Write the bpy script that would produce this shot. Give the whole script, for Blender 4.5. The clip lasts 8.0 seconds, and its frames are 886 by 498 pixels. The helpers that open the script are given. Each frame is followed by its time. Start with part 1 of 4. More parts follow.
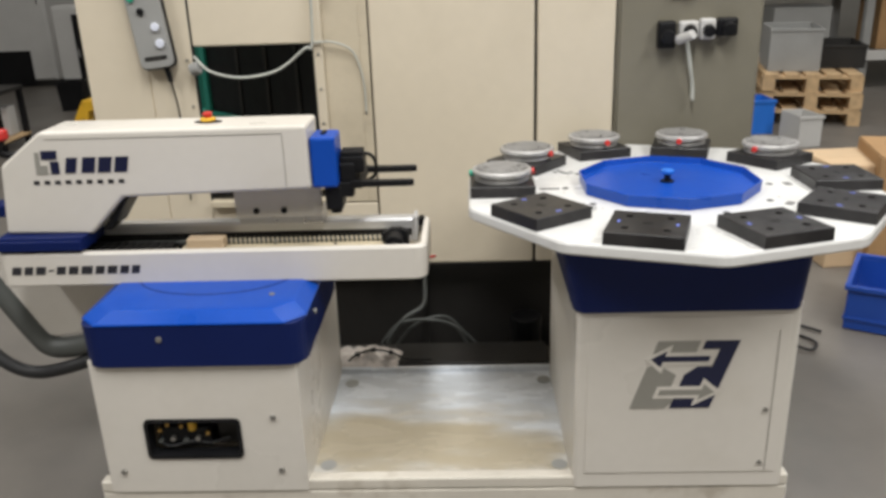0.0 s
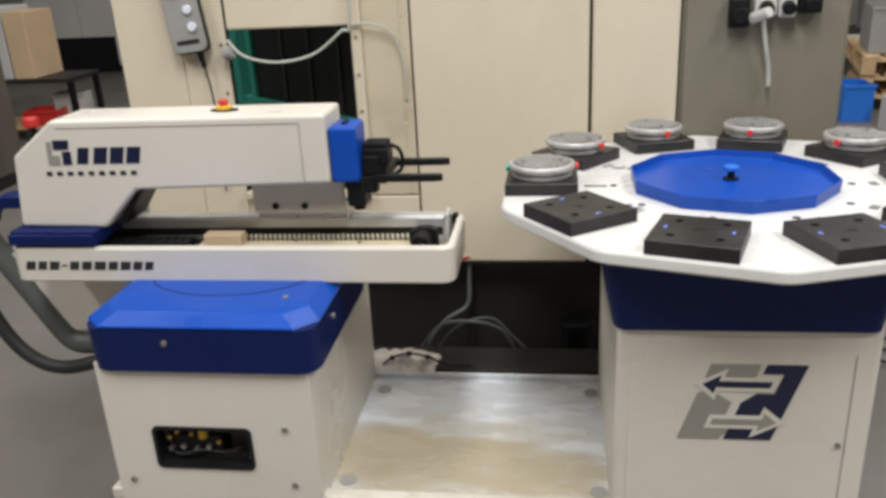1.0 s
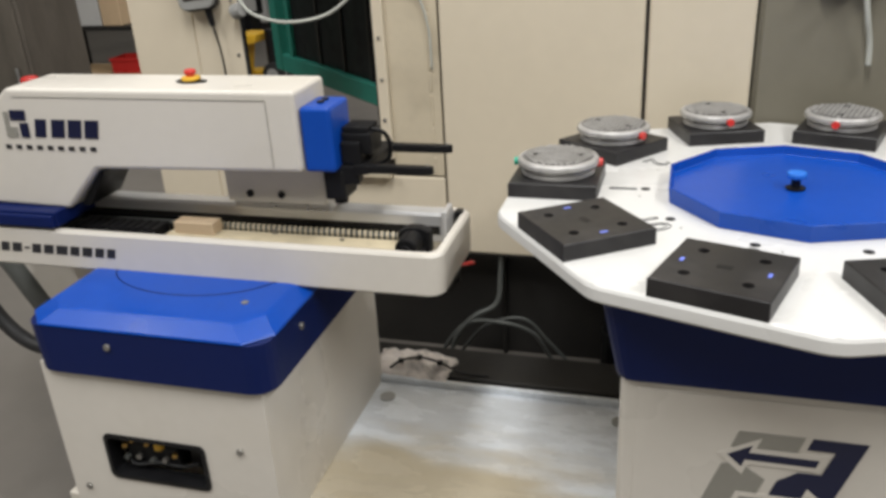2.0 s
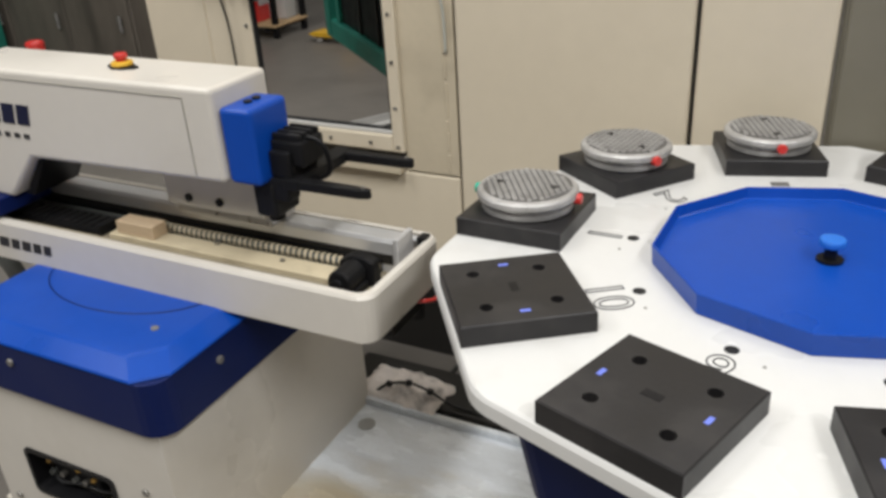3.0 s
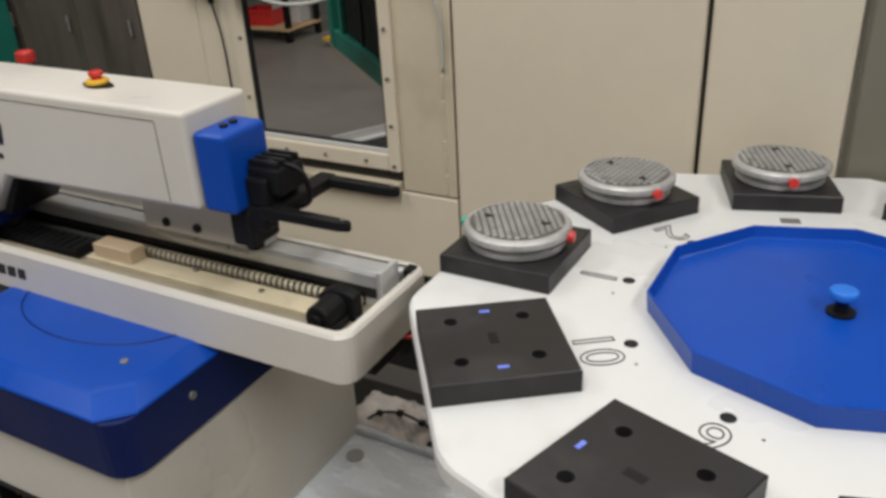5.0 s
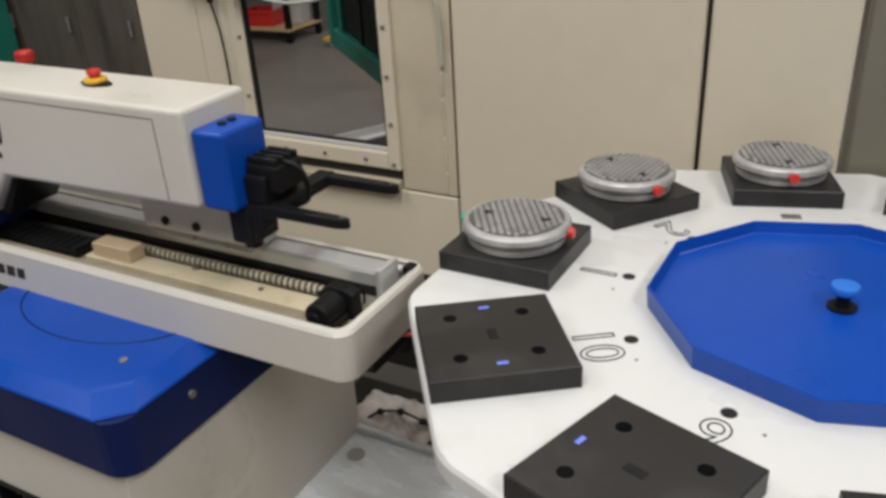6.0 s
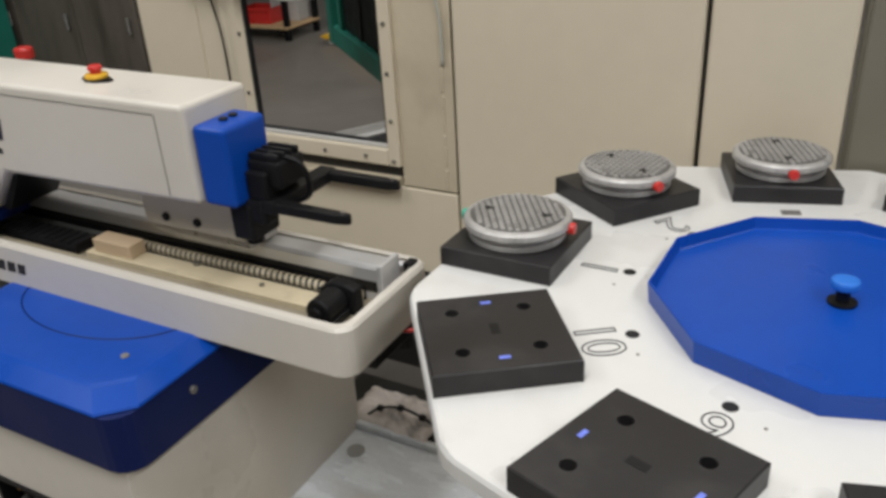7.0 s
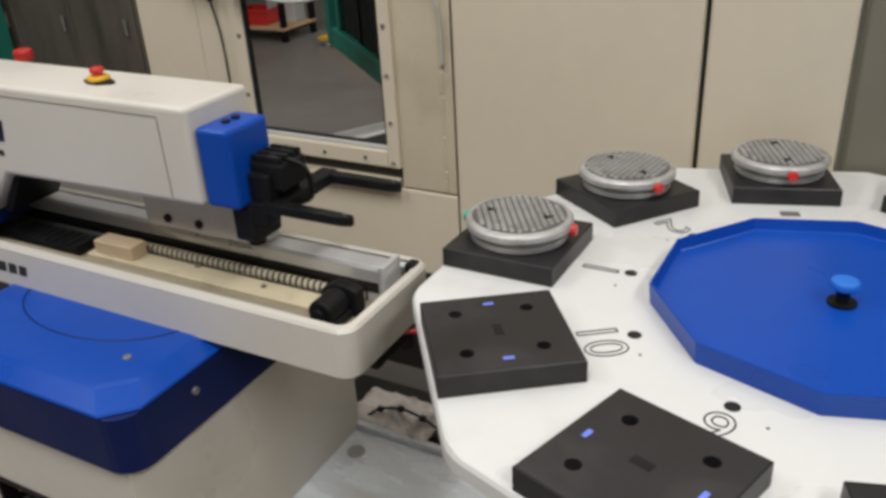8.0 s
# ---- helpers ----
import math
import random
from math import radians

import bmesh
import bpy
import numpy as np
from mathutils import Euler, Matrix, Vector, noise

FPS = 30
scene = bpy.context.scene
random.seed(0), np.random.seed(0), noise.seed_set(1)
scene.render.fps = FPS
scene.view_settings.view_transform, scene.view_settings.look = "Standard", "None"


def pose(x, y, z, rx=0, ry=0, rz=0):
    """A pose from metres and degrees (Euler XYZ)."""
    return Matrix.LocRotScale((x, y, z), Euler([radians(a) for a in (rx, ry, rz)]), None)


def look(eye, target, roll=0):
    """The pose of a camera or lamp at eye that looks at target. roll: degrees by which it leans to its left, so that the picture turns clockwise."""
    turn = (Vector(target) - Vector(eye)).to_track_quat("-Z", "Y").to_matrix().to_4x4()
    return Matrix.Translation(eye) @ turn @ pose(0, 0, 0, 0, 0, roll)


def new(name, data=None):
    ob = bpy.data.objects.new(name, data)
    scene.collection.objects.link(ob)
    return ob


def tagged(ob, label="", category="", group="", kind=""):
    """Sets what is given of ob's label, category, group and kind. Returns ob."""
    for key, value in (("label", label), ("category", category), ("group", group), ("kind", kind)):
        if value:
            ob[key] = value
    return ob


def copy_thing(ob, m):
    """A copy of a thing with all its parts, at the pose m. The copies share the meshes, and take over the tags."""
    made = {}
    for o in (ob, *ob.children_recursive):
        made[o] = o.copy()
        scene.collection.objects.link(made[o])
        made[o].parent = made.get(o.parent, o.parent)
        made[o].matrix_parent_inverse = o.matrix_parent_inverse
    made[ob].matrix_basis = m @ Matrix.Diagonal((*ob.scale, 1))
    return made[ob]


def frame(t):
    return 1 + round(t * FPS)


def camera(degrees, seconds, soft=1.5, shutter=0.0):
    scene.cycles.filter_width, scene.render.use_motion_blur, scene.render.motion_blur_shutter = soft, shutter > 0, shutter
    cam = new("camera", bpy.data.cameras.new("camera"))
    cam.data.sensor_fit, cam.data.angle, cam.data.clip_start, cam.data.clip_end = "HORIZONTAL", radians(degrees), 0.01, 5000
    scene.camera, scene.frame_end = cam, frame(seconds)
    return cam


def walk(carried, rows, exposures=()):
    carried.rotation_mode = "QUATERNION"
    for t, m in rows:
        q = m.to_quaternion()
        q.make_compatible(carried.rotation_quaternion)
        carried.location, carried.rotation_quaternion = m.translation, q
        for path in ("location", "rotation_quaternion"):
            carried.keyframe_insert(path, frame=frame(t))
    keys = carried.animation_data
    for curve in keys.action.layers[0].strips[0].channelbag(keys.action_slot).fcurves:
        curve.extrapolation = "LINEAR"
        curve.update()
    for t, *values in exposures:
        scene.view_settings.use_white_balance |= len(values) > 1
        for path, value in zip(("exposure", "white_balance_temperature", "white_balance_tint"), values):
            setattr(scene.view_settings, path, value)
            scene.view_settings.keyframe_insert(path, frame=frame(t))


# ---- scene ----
cam = camera(57.0, 8.0, soft=3.3)
PATH = [
    (0, (0.161, 0.112, 1.513), (0.096, 1.989, 0.825), -1.9),
    (0.5, (0.173, 0.182, 1.496), (0.047, 2.052, 0.797), -2.7),
    (1, (0.287, 0.327, 1.479), (0.018, 2.175, 0.764), -3.0),
    (1.2, (0.358, 0.39, 1.479), (0.016, 2.222, 0.754), -3.4),
    (2.5, (0.581, 0.972, 1.448), (-0.085, 2.644, 0.576), -3.2),
    (3, (0.722, 1.193, 1.455), (-0.121, 2.766, 0.554), -3.5),
    (3.5, (0.738, 1.295, 1.462), (-0.147, 2.843, 0.556), -2.7),
    (4, (0.726, 1.316, 1.463), (-0.164, 2.865, 0.564), -3.2),
    (4.5, (0.723, 1.308, 1.467), (-0.157, 2.865, 0.571), -3.0),
    (6, (0.726, 1.312, 1.457), (-0.159, 2.867, 0.563), -3.4),
    (6.5, (0.723, 1.307, 1.457), (-0.156, 2.865, 0.562), -3.3),
    (7, (0.723, 1.305, 1.455), (-0.156, 2.861, 0.557), -3.3),
    (7.5, (0.721, 1.301, 1.457), (-0.154, 2.859, 0.559), -3.3),
    (8, (0.717, 1.295, 1.459), (-0.153, 2.857, 0.563), -3.2),
]
walk(cam, [(t, look(eye, target, roll)) for t, eye, target, roll in PATH],
     exposures=[(0.0, 0.43), (1.2, 0.44), (2.4, 0.26), (3.5, 0.12), (5.0, -0.04), (8.0, -0.04)])

# ---- light ----
world = bpy.data.worlds.new("world")
scene.world = world
world.use_nodes = True
world.node_tree.nodes["Background"].inputs[0].default_value = (0.9, 0.95, 1.0, 1)
world.node_tree.nodes["Background"].inputs[1].default_value = 0.03


def ceiling_lamp(x, y, z, sx, sy, power, colour=(1.0, 0.992, 0.968)):
    data = bpy.data.lights.new("ceiling_light", "AREA")
    data.shape, data.size, data.size_y, data.energy, data.color = "RECTANGLE", sx, sy, power, colour
    ob = new("ceiling_light", data)
    ob.location = (x, y, z)
    return ob


# rows of ceiling tubes over the hall
for lamp_x in (-3.2, 0.2, 3.6):
    for lamp_y in (0.1, 4.0, 7.9):
        ceiling_lamp(lamp_x, lamp_y, 4.85, 0.5, 2.6, {0.1: 130, 4.0: 45, 7.9: 34}[lamp_y] * {-3.2: 0.85, 0.2: 1.0, 3.6: 1.22}[lamp_x])

# ---- materials ----


def mat(name, colour, rough=0.5, metal=0.0, vary=0.12, scale=6.0, bump=0.0, bump_scale=60.0, stain=None, stain_amount=0.0,
        stain_scale=2.5, coat=0.0, stretch=(1, 1, 1), rough_vary=0.12, spec=0.5, stain_range=(0.5, 0.72), stain_span=None):
    """Painted, plastic, metal or mineral surface with variation at two scales; the last argument (y0, y1) thins the
    stain from y0 to y1.
    """
    m = bpy.data.materials.new(name)
    m.use_nodes = True
    nodes, links = m.node_tree.nodes, m.node_tree.links
    bsdf = nodes["Principled BSDF"]
    bsdf.inputs["Metallic"].default_value = metal
    bsdf.inputs["Coat Weight"].default_value = coat
    bsdf.inputs["Specular IOR Level"].default_value = spec
    coord = nodes.new("ShaderNodeTexCoord")
    mapping = nodes.new("ShaderNodeMapping")
    mapping.inputs["Scale"].default_value = stretch
    links.new(coord.outputs["Object"], mapping.inputs["Vector"])

    def tex(s, detail=4.0):
        n = nodes.new("ShaderNodeTexNoise")
        n.inputs["Scale"].default_value, n.inputs["Detail"].default_value = s, detail
        links.new(mapping.outputs["Vector"], n.inputs["Vector"])
        return n

    big, fine = tex(scale), tex(scale * 14, 2.0)
    mixf = nodes.new("ShaderNodeMath")
    mixf.operation = "MULTIPLY_ADD"
    links.new(fine.outputs["Fac"], mixf.inputs[0])
    mixf.inputs[1].default_value = 0.4
    links.new(big.outputs["Fac"], mixf.inputs[2])
    ramp = nodes.new("ShaderNodeMapRange")
    links.new(mixf.outputs[0], ramp.inputs["Value"])
    ramp.inputs["From Min"].default_value, ramp.inputs["From Max"].default_value = 0.4, 1.0
    ramp.inputs["To Min"].default_value, ramp.inputs["To Max"].default_value = 1 - vary, 1 + vary
    hsv = nodes.new("ShaderNodeHueSaturation")
    hsv.inputs["Color"].default_value = (*colour, 1)
    links.new(ramp.outputs["Result"], hsv.inputs["Value"])
    out = hsv.outputs["Color"]
    if stain:
        spots = tex(stain_scale, 6.0)
        cut = nodes.new("ShaderNodeMapRange")
        cut.interpolation_type = "SMOOTHSTEP"
        level = spots.outputs["Fac"]
        if stain_span:
            axes = nodes.new("ShaderNodeSeparateXYZ")
            links.new(coord.outputs["Object"], axes.inputs[0])
            lean = nodes.new("ShaderNodeMapRange")
            lean.interpolation_type = "SMOOTHSTEP"
            links.new(axes.outputs["Y"], lean.inputs["Value"])
            lean.inputs["From Min"].default_value, lean.inputs["From Max"].default_value = stain_span
            lean.inputs["To Min"].default_value, lean.inputs["To Max"].default_value = 0.14, -0.12
            total = nodes.new("ShaderNodeMath")
            links.new(level, total.inputs[0])
            links.new(lean.outputs["Result"], total.inputs[1])
            level = total.outputs[0]
        links.new(level, cut.inputs["Value"])
        cut.inputs["From Min"].default_value, cut.inputs["From Max"].default_value = stain_range
        cut.inputs["To Max"].default_value = stain_amount
        mx = nodes.new("ShaderNodeMix")
        mx.data_type = "RGBA"
        links.new(cut.outputs["Result"], mx.inputs[0])
        links.new(out, mx.inputs[6])
        mx.inputs[7].default_value = (*stain, 1)
        out = mx.outputs[2]
    links.new(out, bsdf.inputs["Base Color"])
    rr = nodes.new("ShaderNodeMapRange")
    links.new(big.outputs["Fac"], rr.inputs["Value"])
    rr.inputs["From Min"].default_value, rr.inputs["From Max"].default_value = 0.3, 0.7
    rr.inputs["To Min"].default_value, rr.inputs["To Max"].default_value = max(rough - rough_vary, 0.03), min(rough + rough_vary, 1)
    links.new(rr.outputs["Result"], bsdf.inputs["Roughness"])
    if bump:
        grain = tex(bump_scale, 3.0)
        b = nodes.new("ShaderNodeBump")
        b.inputs["Strength"].default_value, b.inputs["Distance"].default_value = bump, 0.002
        links.new(grain.outputs["Fac"], b.inputs["Height"])
        links.new(b.outputs["Normal"], bsdf.inputs["Normal"])
    return m


M_CREAM = mat("cream_enamel", (0.655, 0.58, 0.455), 0.42, vary=0.05, scale=1.5, bump=0.05, bump_scale=220, stain=(0.42, 0.36, 0.26), stain_amount=0.22, stain_scale=1.8)
M_CREAM_DIRTY = mat("cream_enamel_worn", (0.55, 0.48, 0.36), 0.48, vary=0.08, scale=4, bump=0.06, bump_scale=180, stain=(0.25, 0.21, 0.15), stain_amount=0.45, stain_scale=7)
M_WHITE = mat("off_white_lacquer", (0.635, 0.60, 0.545), 0.35, vary=0.04, scale=2.5, bump=0.04, bump_scale=260, stain=(0.5, 0.45, 0.37), stain_amount=0.14, stain_scale=6)
M_WORN = mat("scuffed_off_white_lacquer", (0.60, 0.56, 0.49), 0.42, vary=0.08, scale=5, bump=0.06, bump_scale=160, stain=(0.27, 0.22, 0.16), stain_amount=0.5, stain_scale=11, stain_range=(0.52, 0.74))
M_TABLE = mat("white_table_lacquer", (0.655, 0.65, 0.635), 0.34, vary=0.03, scale=3, bump=0.02, bump_scale=200, stain=(0.45, 0.43, 0.40), stain_amount=0.22, stain_scale=9)
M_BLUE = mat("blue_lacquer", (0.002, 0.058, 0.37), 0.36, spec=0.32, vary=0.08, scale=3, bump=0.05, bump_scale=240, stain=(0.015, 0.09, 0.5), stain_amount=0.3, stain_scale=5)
# darker copy of the blue; shade of upright and sheltered faces in its colour
M_BLUE_SHADED = mat("shaded_blue_lacquer", (0.002, 0.010, 0.078), 0.5, spec=0.22, vary=0.08, scale=3, bump=0.05, bump_scale=240)
M_PLATE = mat("black_anodised", (0.018, 0.017, 0.018), 0.40, spec=0.4, metal=0.1, vary=0.2, scale=9, bump=0.05, bump_scale=150, stain=(0.05, 0.046, 0.044), stain_amount=0.4, stain_scale=14)
M_BLACK = mat("black_plastic", (0.007, 0.007, 0.008), 0.45, spec=0.24, vary=0.25, scale=12, bump=0.08, bump_scale=150)
M_HOLE = mat("bore_black", (0.004, 0.004, 0.005), 0.7, vary=0.2)
M_RUBBER = mat("black_rubber", (0.015, 0.015, 0.016), 0.65, vary=0.2, scale=20, bump=0.1)
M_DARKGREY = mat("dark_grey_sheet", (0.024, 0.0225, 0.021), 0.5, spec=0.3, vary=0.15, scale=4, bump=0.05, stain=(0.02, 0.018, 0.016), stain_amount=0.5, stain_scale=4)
M_GREYCAB = mat("grey_cabinet_enamel", (0.185, 0.170, 0.130), 0.45, vary=0.06, scale=2, bump=0.06, bump_scale=240, stain=(0.14, 0.13, 0.105), stain_amount=0.3)
M_GREY = mat("grey_plastic", (0.30, 0.30, 0.29), 0.45, vary=0.08, scale=6, bump=0.05)
M_HOSE = mat("grey_tube", (0.085, 0.09, 0.085), 0.5, vary=0.1, scale=6, bump=0.05)
M_STEEL = mat("machined_steel", (0.52, 0.52, 0.53), 0.28, metal=0.9, vary=0.12, scale=8, bump=0.06, bump_scale=120)
M_ALU = mat("brushed_aluminium", (0.72, 0.72, 0.73), 0.36, metal=0.45, vary=0.08, scale=7, bump=0.05, bump_scale=160, stretch=(0.1, 1, 1))
M_VISE = mat("ground_vise_steel", (0.44, 0.43, 0.42), 0.42, metal=0.4, vary=0.22, scale=22, bump=0.15, bump_scale=110, stain=(0.16, 0.15, 0.14), stain_amount=0.5, stain_scale=30)
M_BED = mat("worn_bed_paint", (0.33, 0.285, 0.21), 0.45, vary=0.12, scale=9, bump=0.08, stain=(0.14, 0.12, 0.09), stain_amount=0.5, stain_scale=9, stretch=(0.3, 2, 2))
M_DISC = mat("dark_disc_steel", (0.13, 0.125, 0.12), 0.5, metal=0.4, vary=0.2, scale=30)
# brown oil stain; the ceiling's reflection is put into the paler bluish back
M_PAN = mat("galvanised_tray", (0.70, 0.74, 0.79), 0.27, metal=0.1, vary=0.2, scale=9, bump=0.15, bump_scale=60, stain=(0.40, 0.32, 0.18), stain_amount=0.8, stain_scale=2.2, stretch=(0.7, 2.0, 1), stain_range=(0.44, 0.68), rough_vary=0.06, stain_span=(2.12, 2.50))
M_FLOOR = mat("sealed_concrete", (0.165, 0.150, 0.133), 0.42, vary=0.14, scale=0.7, bump=0.05, bump_scale=40, stain=(0.09, 0.084, 0.077), stain_amount=0.5, stain_scale=1.1)
M_WALL = mat("hall_plaster", (0.38, 0.365, 0.335), 0.75, vary=0.08, scale=0.8, bump=0.08, bump_scale=60, stain=(0.4, 0.37, 0.31), stain_amount=0.3, stain_scale=0.9)
M_CEIL = mat("hall_ceiling_paint", (0.6, 0.59, 0.56), 0.8, vary=0.05, scale=0.6)
M_WOOD = mat("raw_pine", (0.55, 0.38, 0.21), 0.65, vary=0.22, scale=5, bump=0.25, bump_scale=40, stretch=(0.3, 3, 3), stain=(0.3, 0.19, 0.1), stain_amount=0.4, stain_scale=4)
M_BLOCK = mat("pale_beech", (0.60, 0.46, 0.31), 0.55, vary=0.12, scale=12, bump=0.15, stretch=(0.3, 2, 2))
M_CARD = mat("corrugated_card", (0.42, 0.25, 0.115), 0.75, vary=0.12, scale=4, bump=0.12, bump_scale=90)
M_CARDPALE = mat("pale_card", (0.62, 0.45, 0.28), 0.75, vary=0.1, scale=4, bump=0.1)
M_BROWNGREY = mat("dusty_brown_sheet", (0.125, 0.108, 0.09), 0.55, spec=0.3, vary=0.25, scale=2.5, bump=0.05, stain=(0.03, 0.027, 0.023), stain_amount=0.6, stain_scale=1.8, stretch=(3, 3, 0.5))
M_YELLOW = mat("yellow_enamel", (0.72, 0.42, 0.03), 0.4, vary=0.12, scale=7, bump=0.06, stain=(0.3, 0.17, 0.03), stain_amount=0.4, stain_scale=8)
M_BRASS = mat("dull_brass", (0.45, 0.28, 0.08), 0.4, metal=0.7, vary=0.2, scale=40)
M_RED = mat("red_plastic", (0.55, 0.03, 0.025), 0.35, vary=0.1, scale=10)
M_GREEN = mat("green_enamel", (0.018, 0.20, 0.15), 0.42, vary=0.15, scale=4, bump=0.06, stain=(0.01, 0.08, 0.06), stain_amount=0.4)
M_TEAL = mat("green_plastic", (0.02, 0.36, 0.24), 0.4, vary=0.1, scale=10)
M_CRATE = mat("blue_crate_plastic", (0.010, 0.060, 0.34), 0.42, vary=0.12, scale=5, bump=0.08, stain=(0.05, 0.1, 0.3), stain_amount=0.35)
M_BIN = mat("light_blue_plastic", (0.02, 0.16, 0.62), 0.42, vary=0.1, scale=5, bump=0.05)
M_PALEGREY = mat("pale_grey_enamel", (0.55, 0.54, 0.52), 0.5, vary=0.06, scale=3, bump=0.04)
M_CLOTH = mat("soiled_rag", (0.74, 0.68, 0.64), 0.85, vary=0.25, scale=14, bump=0.6, bump_scale=45, stain=(0.12, 0.11, 0.1), stain_amount=0.7, stain_scale=16)
M_NAVY = mat("navy_print", (0.006, 0.009, 0.04), 0.4, vary=0.1)
M_PRINTGREY = mat("grey_print", (0.27, 0.26, 0.23), 0.45, vary=0.06)
M_INK = mat("dark_print", (0.02, 0.02, 0.025), 0.45, vary=0.1)
M_STRIP = mat("cream_guide_paint", (0.58, 0.50, 0.35), 0.4, vary=0.1, scale=14, bump=0.06, stain=(0.30, 0.25, 0.17), stain_amount=0.4, stain_scale=18)
M_BLUEMARK = mat("blue_print", (0.16, 0.22, 0.75), 0.4, vary=0.15, scale=60)
M_ETCH = mat("engraving", (0.15, 0.145, 0.14), 0.5, vary=0.1)
M_LABEL = mat("white_print", (0.72, 0.75, 0.85), 0.4, vary=0.08)
M_CABLE = mat("pale_cable", (0.45, 0.46, 0.42), 0.5, vary=0.1, scale=15)
M_SCREW = mat("zinc_screw", (0.3, 0.29, 0.27), 0.4, metal=0.8, vary=0.2, scale=30)


# ---- building helpers ----


def empty(name, x=0.0, y=0.0, z=0.0, turn=0.0):
    ob = new(name)
    ob.empty_display_size = 0.1
    ob.matrix_basis = pose(x, y, z, 0, 0, turn)
    return ob


def part(name, bm, material, parent=None, label="", smooth=False):
    """Links a bmesh as one mesh object, under a thing or a part."""
    bmesh.ops.recalc_face_normals(bm, faces=bm.faces)
    me = bpy.data.meshes.new(name)
    bm.to_mesh(me)
    bm.free()
    for p in me.polygons:
        p.use_smooth = smooth
    me.materials.append(material)
    ob = new(name, me)
    ob.parent = parent
    if label:
        ob["label"] = label
    return ob


def bevel(bm, width, segments=2, edges=None):
    if width:
        bmesh.ops.bevel(bm, geom=edges or list(bm.edges), offset=width, segments=segments, profile=0.5, affect="EDGES", clamp_overlap=True)
    return bm


def box(x0, x1, y0, y1, z0, z1, b=0.003, bm=None, seg=2):
    one = bmesh.new()
    bmesh.ops.create_cube(one, size=1)
    for v in one.verts:
        v.co = Vector(((x0 + x1) / 2 + v.co.x * (x1 - x0), (y0 + y1) / 2 + v.co.y * (y1 - y0), (z0 + z1) / 2 + v.co.z * (z1 - z0)))
    bevel(one, min(b, 0.45 * min(x1 - x0, y1 - y0, z1 - z0)), seg)
    return add(bm, one)


def add(bm, one):
    """Joins one bmesh into another."""
    if bm is None:
        return one
    tmp = bpy.data.meshes.new("tmp")
    one.to_mesh(tmp)
    one.free()
    bm.from_mesh(tmp)
    bpy.data.meshes.remove(tmp)
    return bm


def prism(outline, lo, hi, axis="z", b=0.0, bm=None, seg=2):
    """A solid from an outline: axis z takes (x, y), axis y takes (x, z), axis x takes (y, z)."""
    one = bmesh.new()

    def place(u, v, w):
        return {"z": (u, v, w), "y": (u, w, v), "x": (w, u, v)}[axis]

    low = [one.verts.new(place(u, v, lo)) for u, v in outline]
    high = [one.verts.new(place(u, v, hi)) for u, v in outline]
    n = len(outline)
    one.faces.new(low)
    one.faces.new(high)
    for i in range(n):
        one.faces.new((low[i], low[(i + 1) % n], high[(i + 1) % n], high[i]))
    bmesh.ops.recalc_face_normals(one, faces=one.faces)
    bevel(one, b, seg)
    return add(bm, one)


def rounded(x0, x1, y0, y1, r, n=5):
    """A rectangle's outline with round corners."""
    pts = []
    for cx, cy, a in ((x1 - r, y1 - r, 0), (x0 + r, y1 - r, 90), (x0 + r, y0 + r, 180), (x1 - r, y0 + r, 270)):
        for i in range(n + 1):
            t = radians(a + 90 * i / n)
            pts.append((cx + r * math.cos(t), cy + r * math.sin(t)))
    return pts


def rod(p, q, r, n=14, bm=None, r2=None, b=0.0):
    """A round bar from p to q."""
    one = bmesh.new()
    p, q = Vector(p), Vector(q)
    d = q - p
    bmesh.ops.create_cone(one, cap_ends=True, segments=n, radius1=r, radius2=r if r2 is None else r2, depth=d.length)
    turn = d.to_track_quat("Z", "Y").to_matrix().to_4x4()
    bmesh.ops.transform(one, matrix=Matrix.Translation((p + q) / 2) @ turn, verts=one.verts)
    if b:
        bevel(one, b, 2, [e for e in one.edges if len(e.link_faces) == 2 and e.calc_face_angle(0) > 0.9])
    return add(bm, one)


def spline(points, steps=10):
    pts = [Vector(p) for p in points]
    pts = [2 * pts[0] - pts[1]] + pts + [2 * pts[-1] - pts[-2]]
    out = []
    for i in range(1, len(pts) - 2):
        a, b_, c, d = pts[i - 1:i + 3]
        for k in range(steps):
            t = k / steps
            out.append(0.5 * (2 * b_ + (c - a) * t + (2 * a - 5 * b_ + 4 * c - d) * t * t + (3 * b_ - a - 3 * c + d) * t ** 3))
    out.append(pts[-2])
    return out


def tube(points, r, n=8, bm=None, steps=10, flat=1.0):
    """A cable or hose along a smooth line."""
    line = spline(points, steps)
    one = bmesh.new()
    rings = []
    for i, p in enumerate(line):
        d = (line[min(i + 1, len(line) - 1)] - line[max(i - 1, 0)]).normalized()
        side = d.cross(Vector((0, 0, 1)))
        side = side.normalized() if side.length > 1e-3 else Vector((1, 0, 0))
        up = side.cross(d)
        rings.append([one.verts.new(p + side * (r * math.cos(2 * math.pi * k / n)) + up * (r * flat * math.sin(2 * math.pi * k / n))) for k in range(n)])
    for a, c in zip(rings, rings[1:]):
        for k in range(n):
            one.faces.new((a[k], a[(k + 1) % n], c[(k + 1) % n], c[k]))
    one.faces.new(rings[0])
    one.faces.new(rings[-1])
    return add(bm, one)


def thing(ob, label, category, group="", kind=""):
    return tagged(ob, label, category, group, kind)


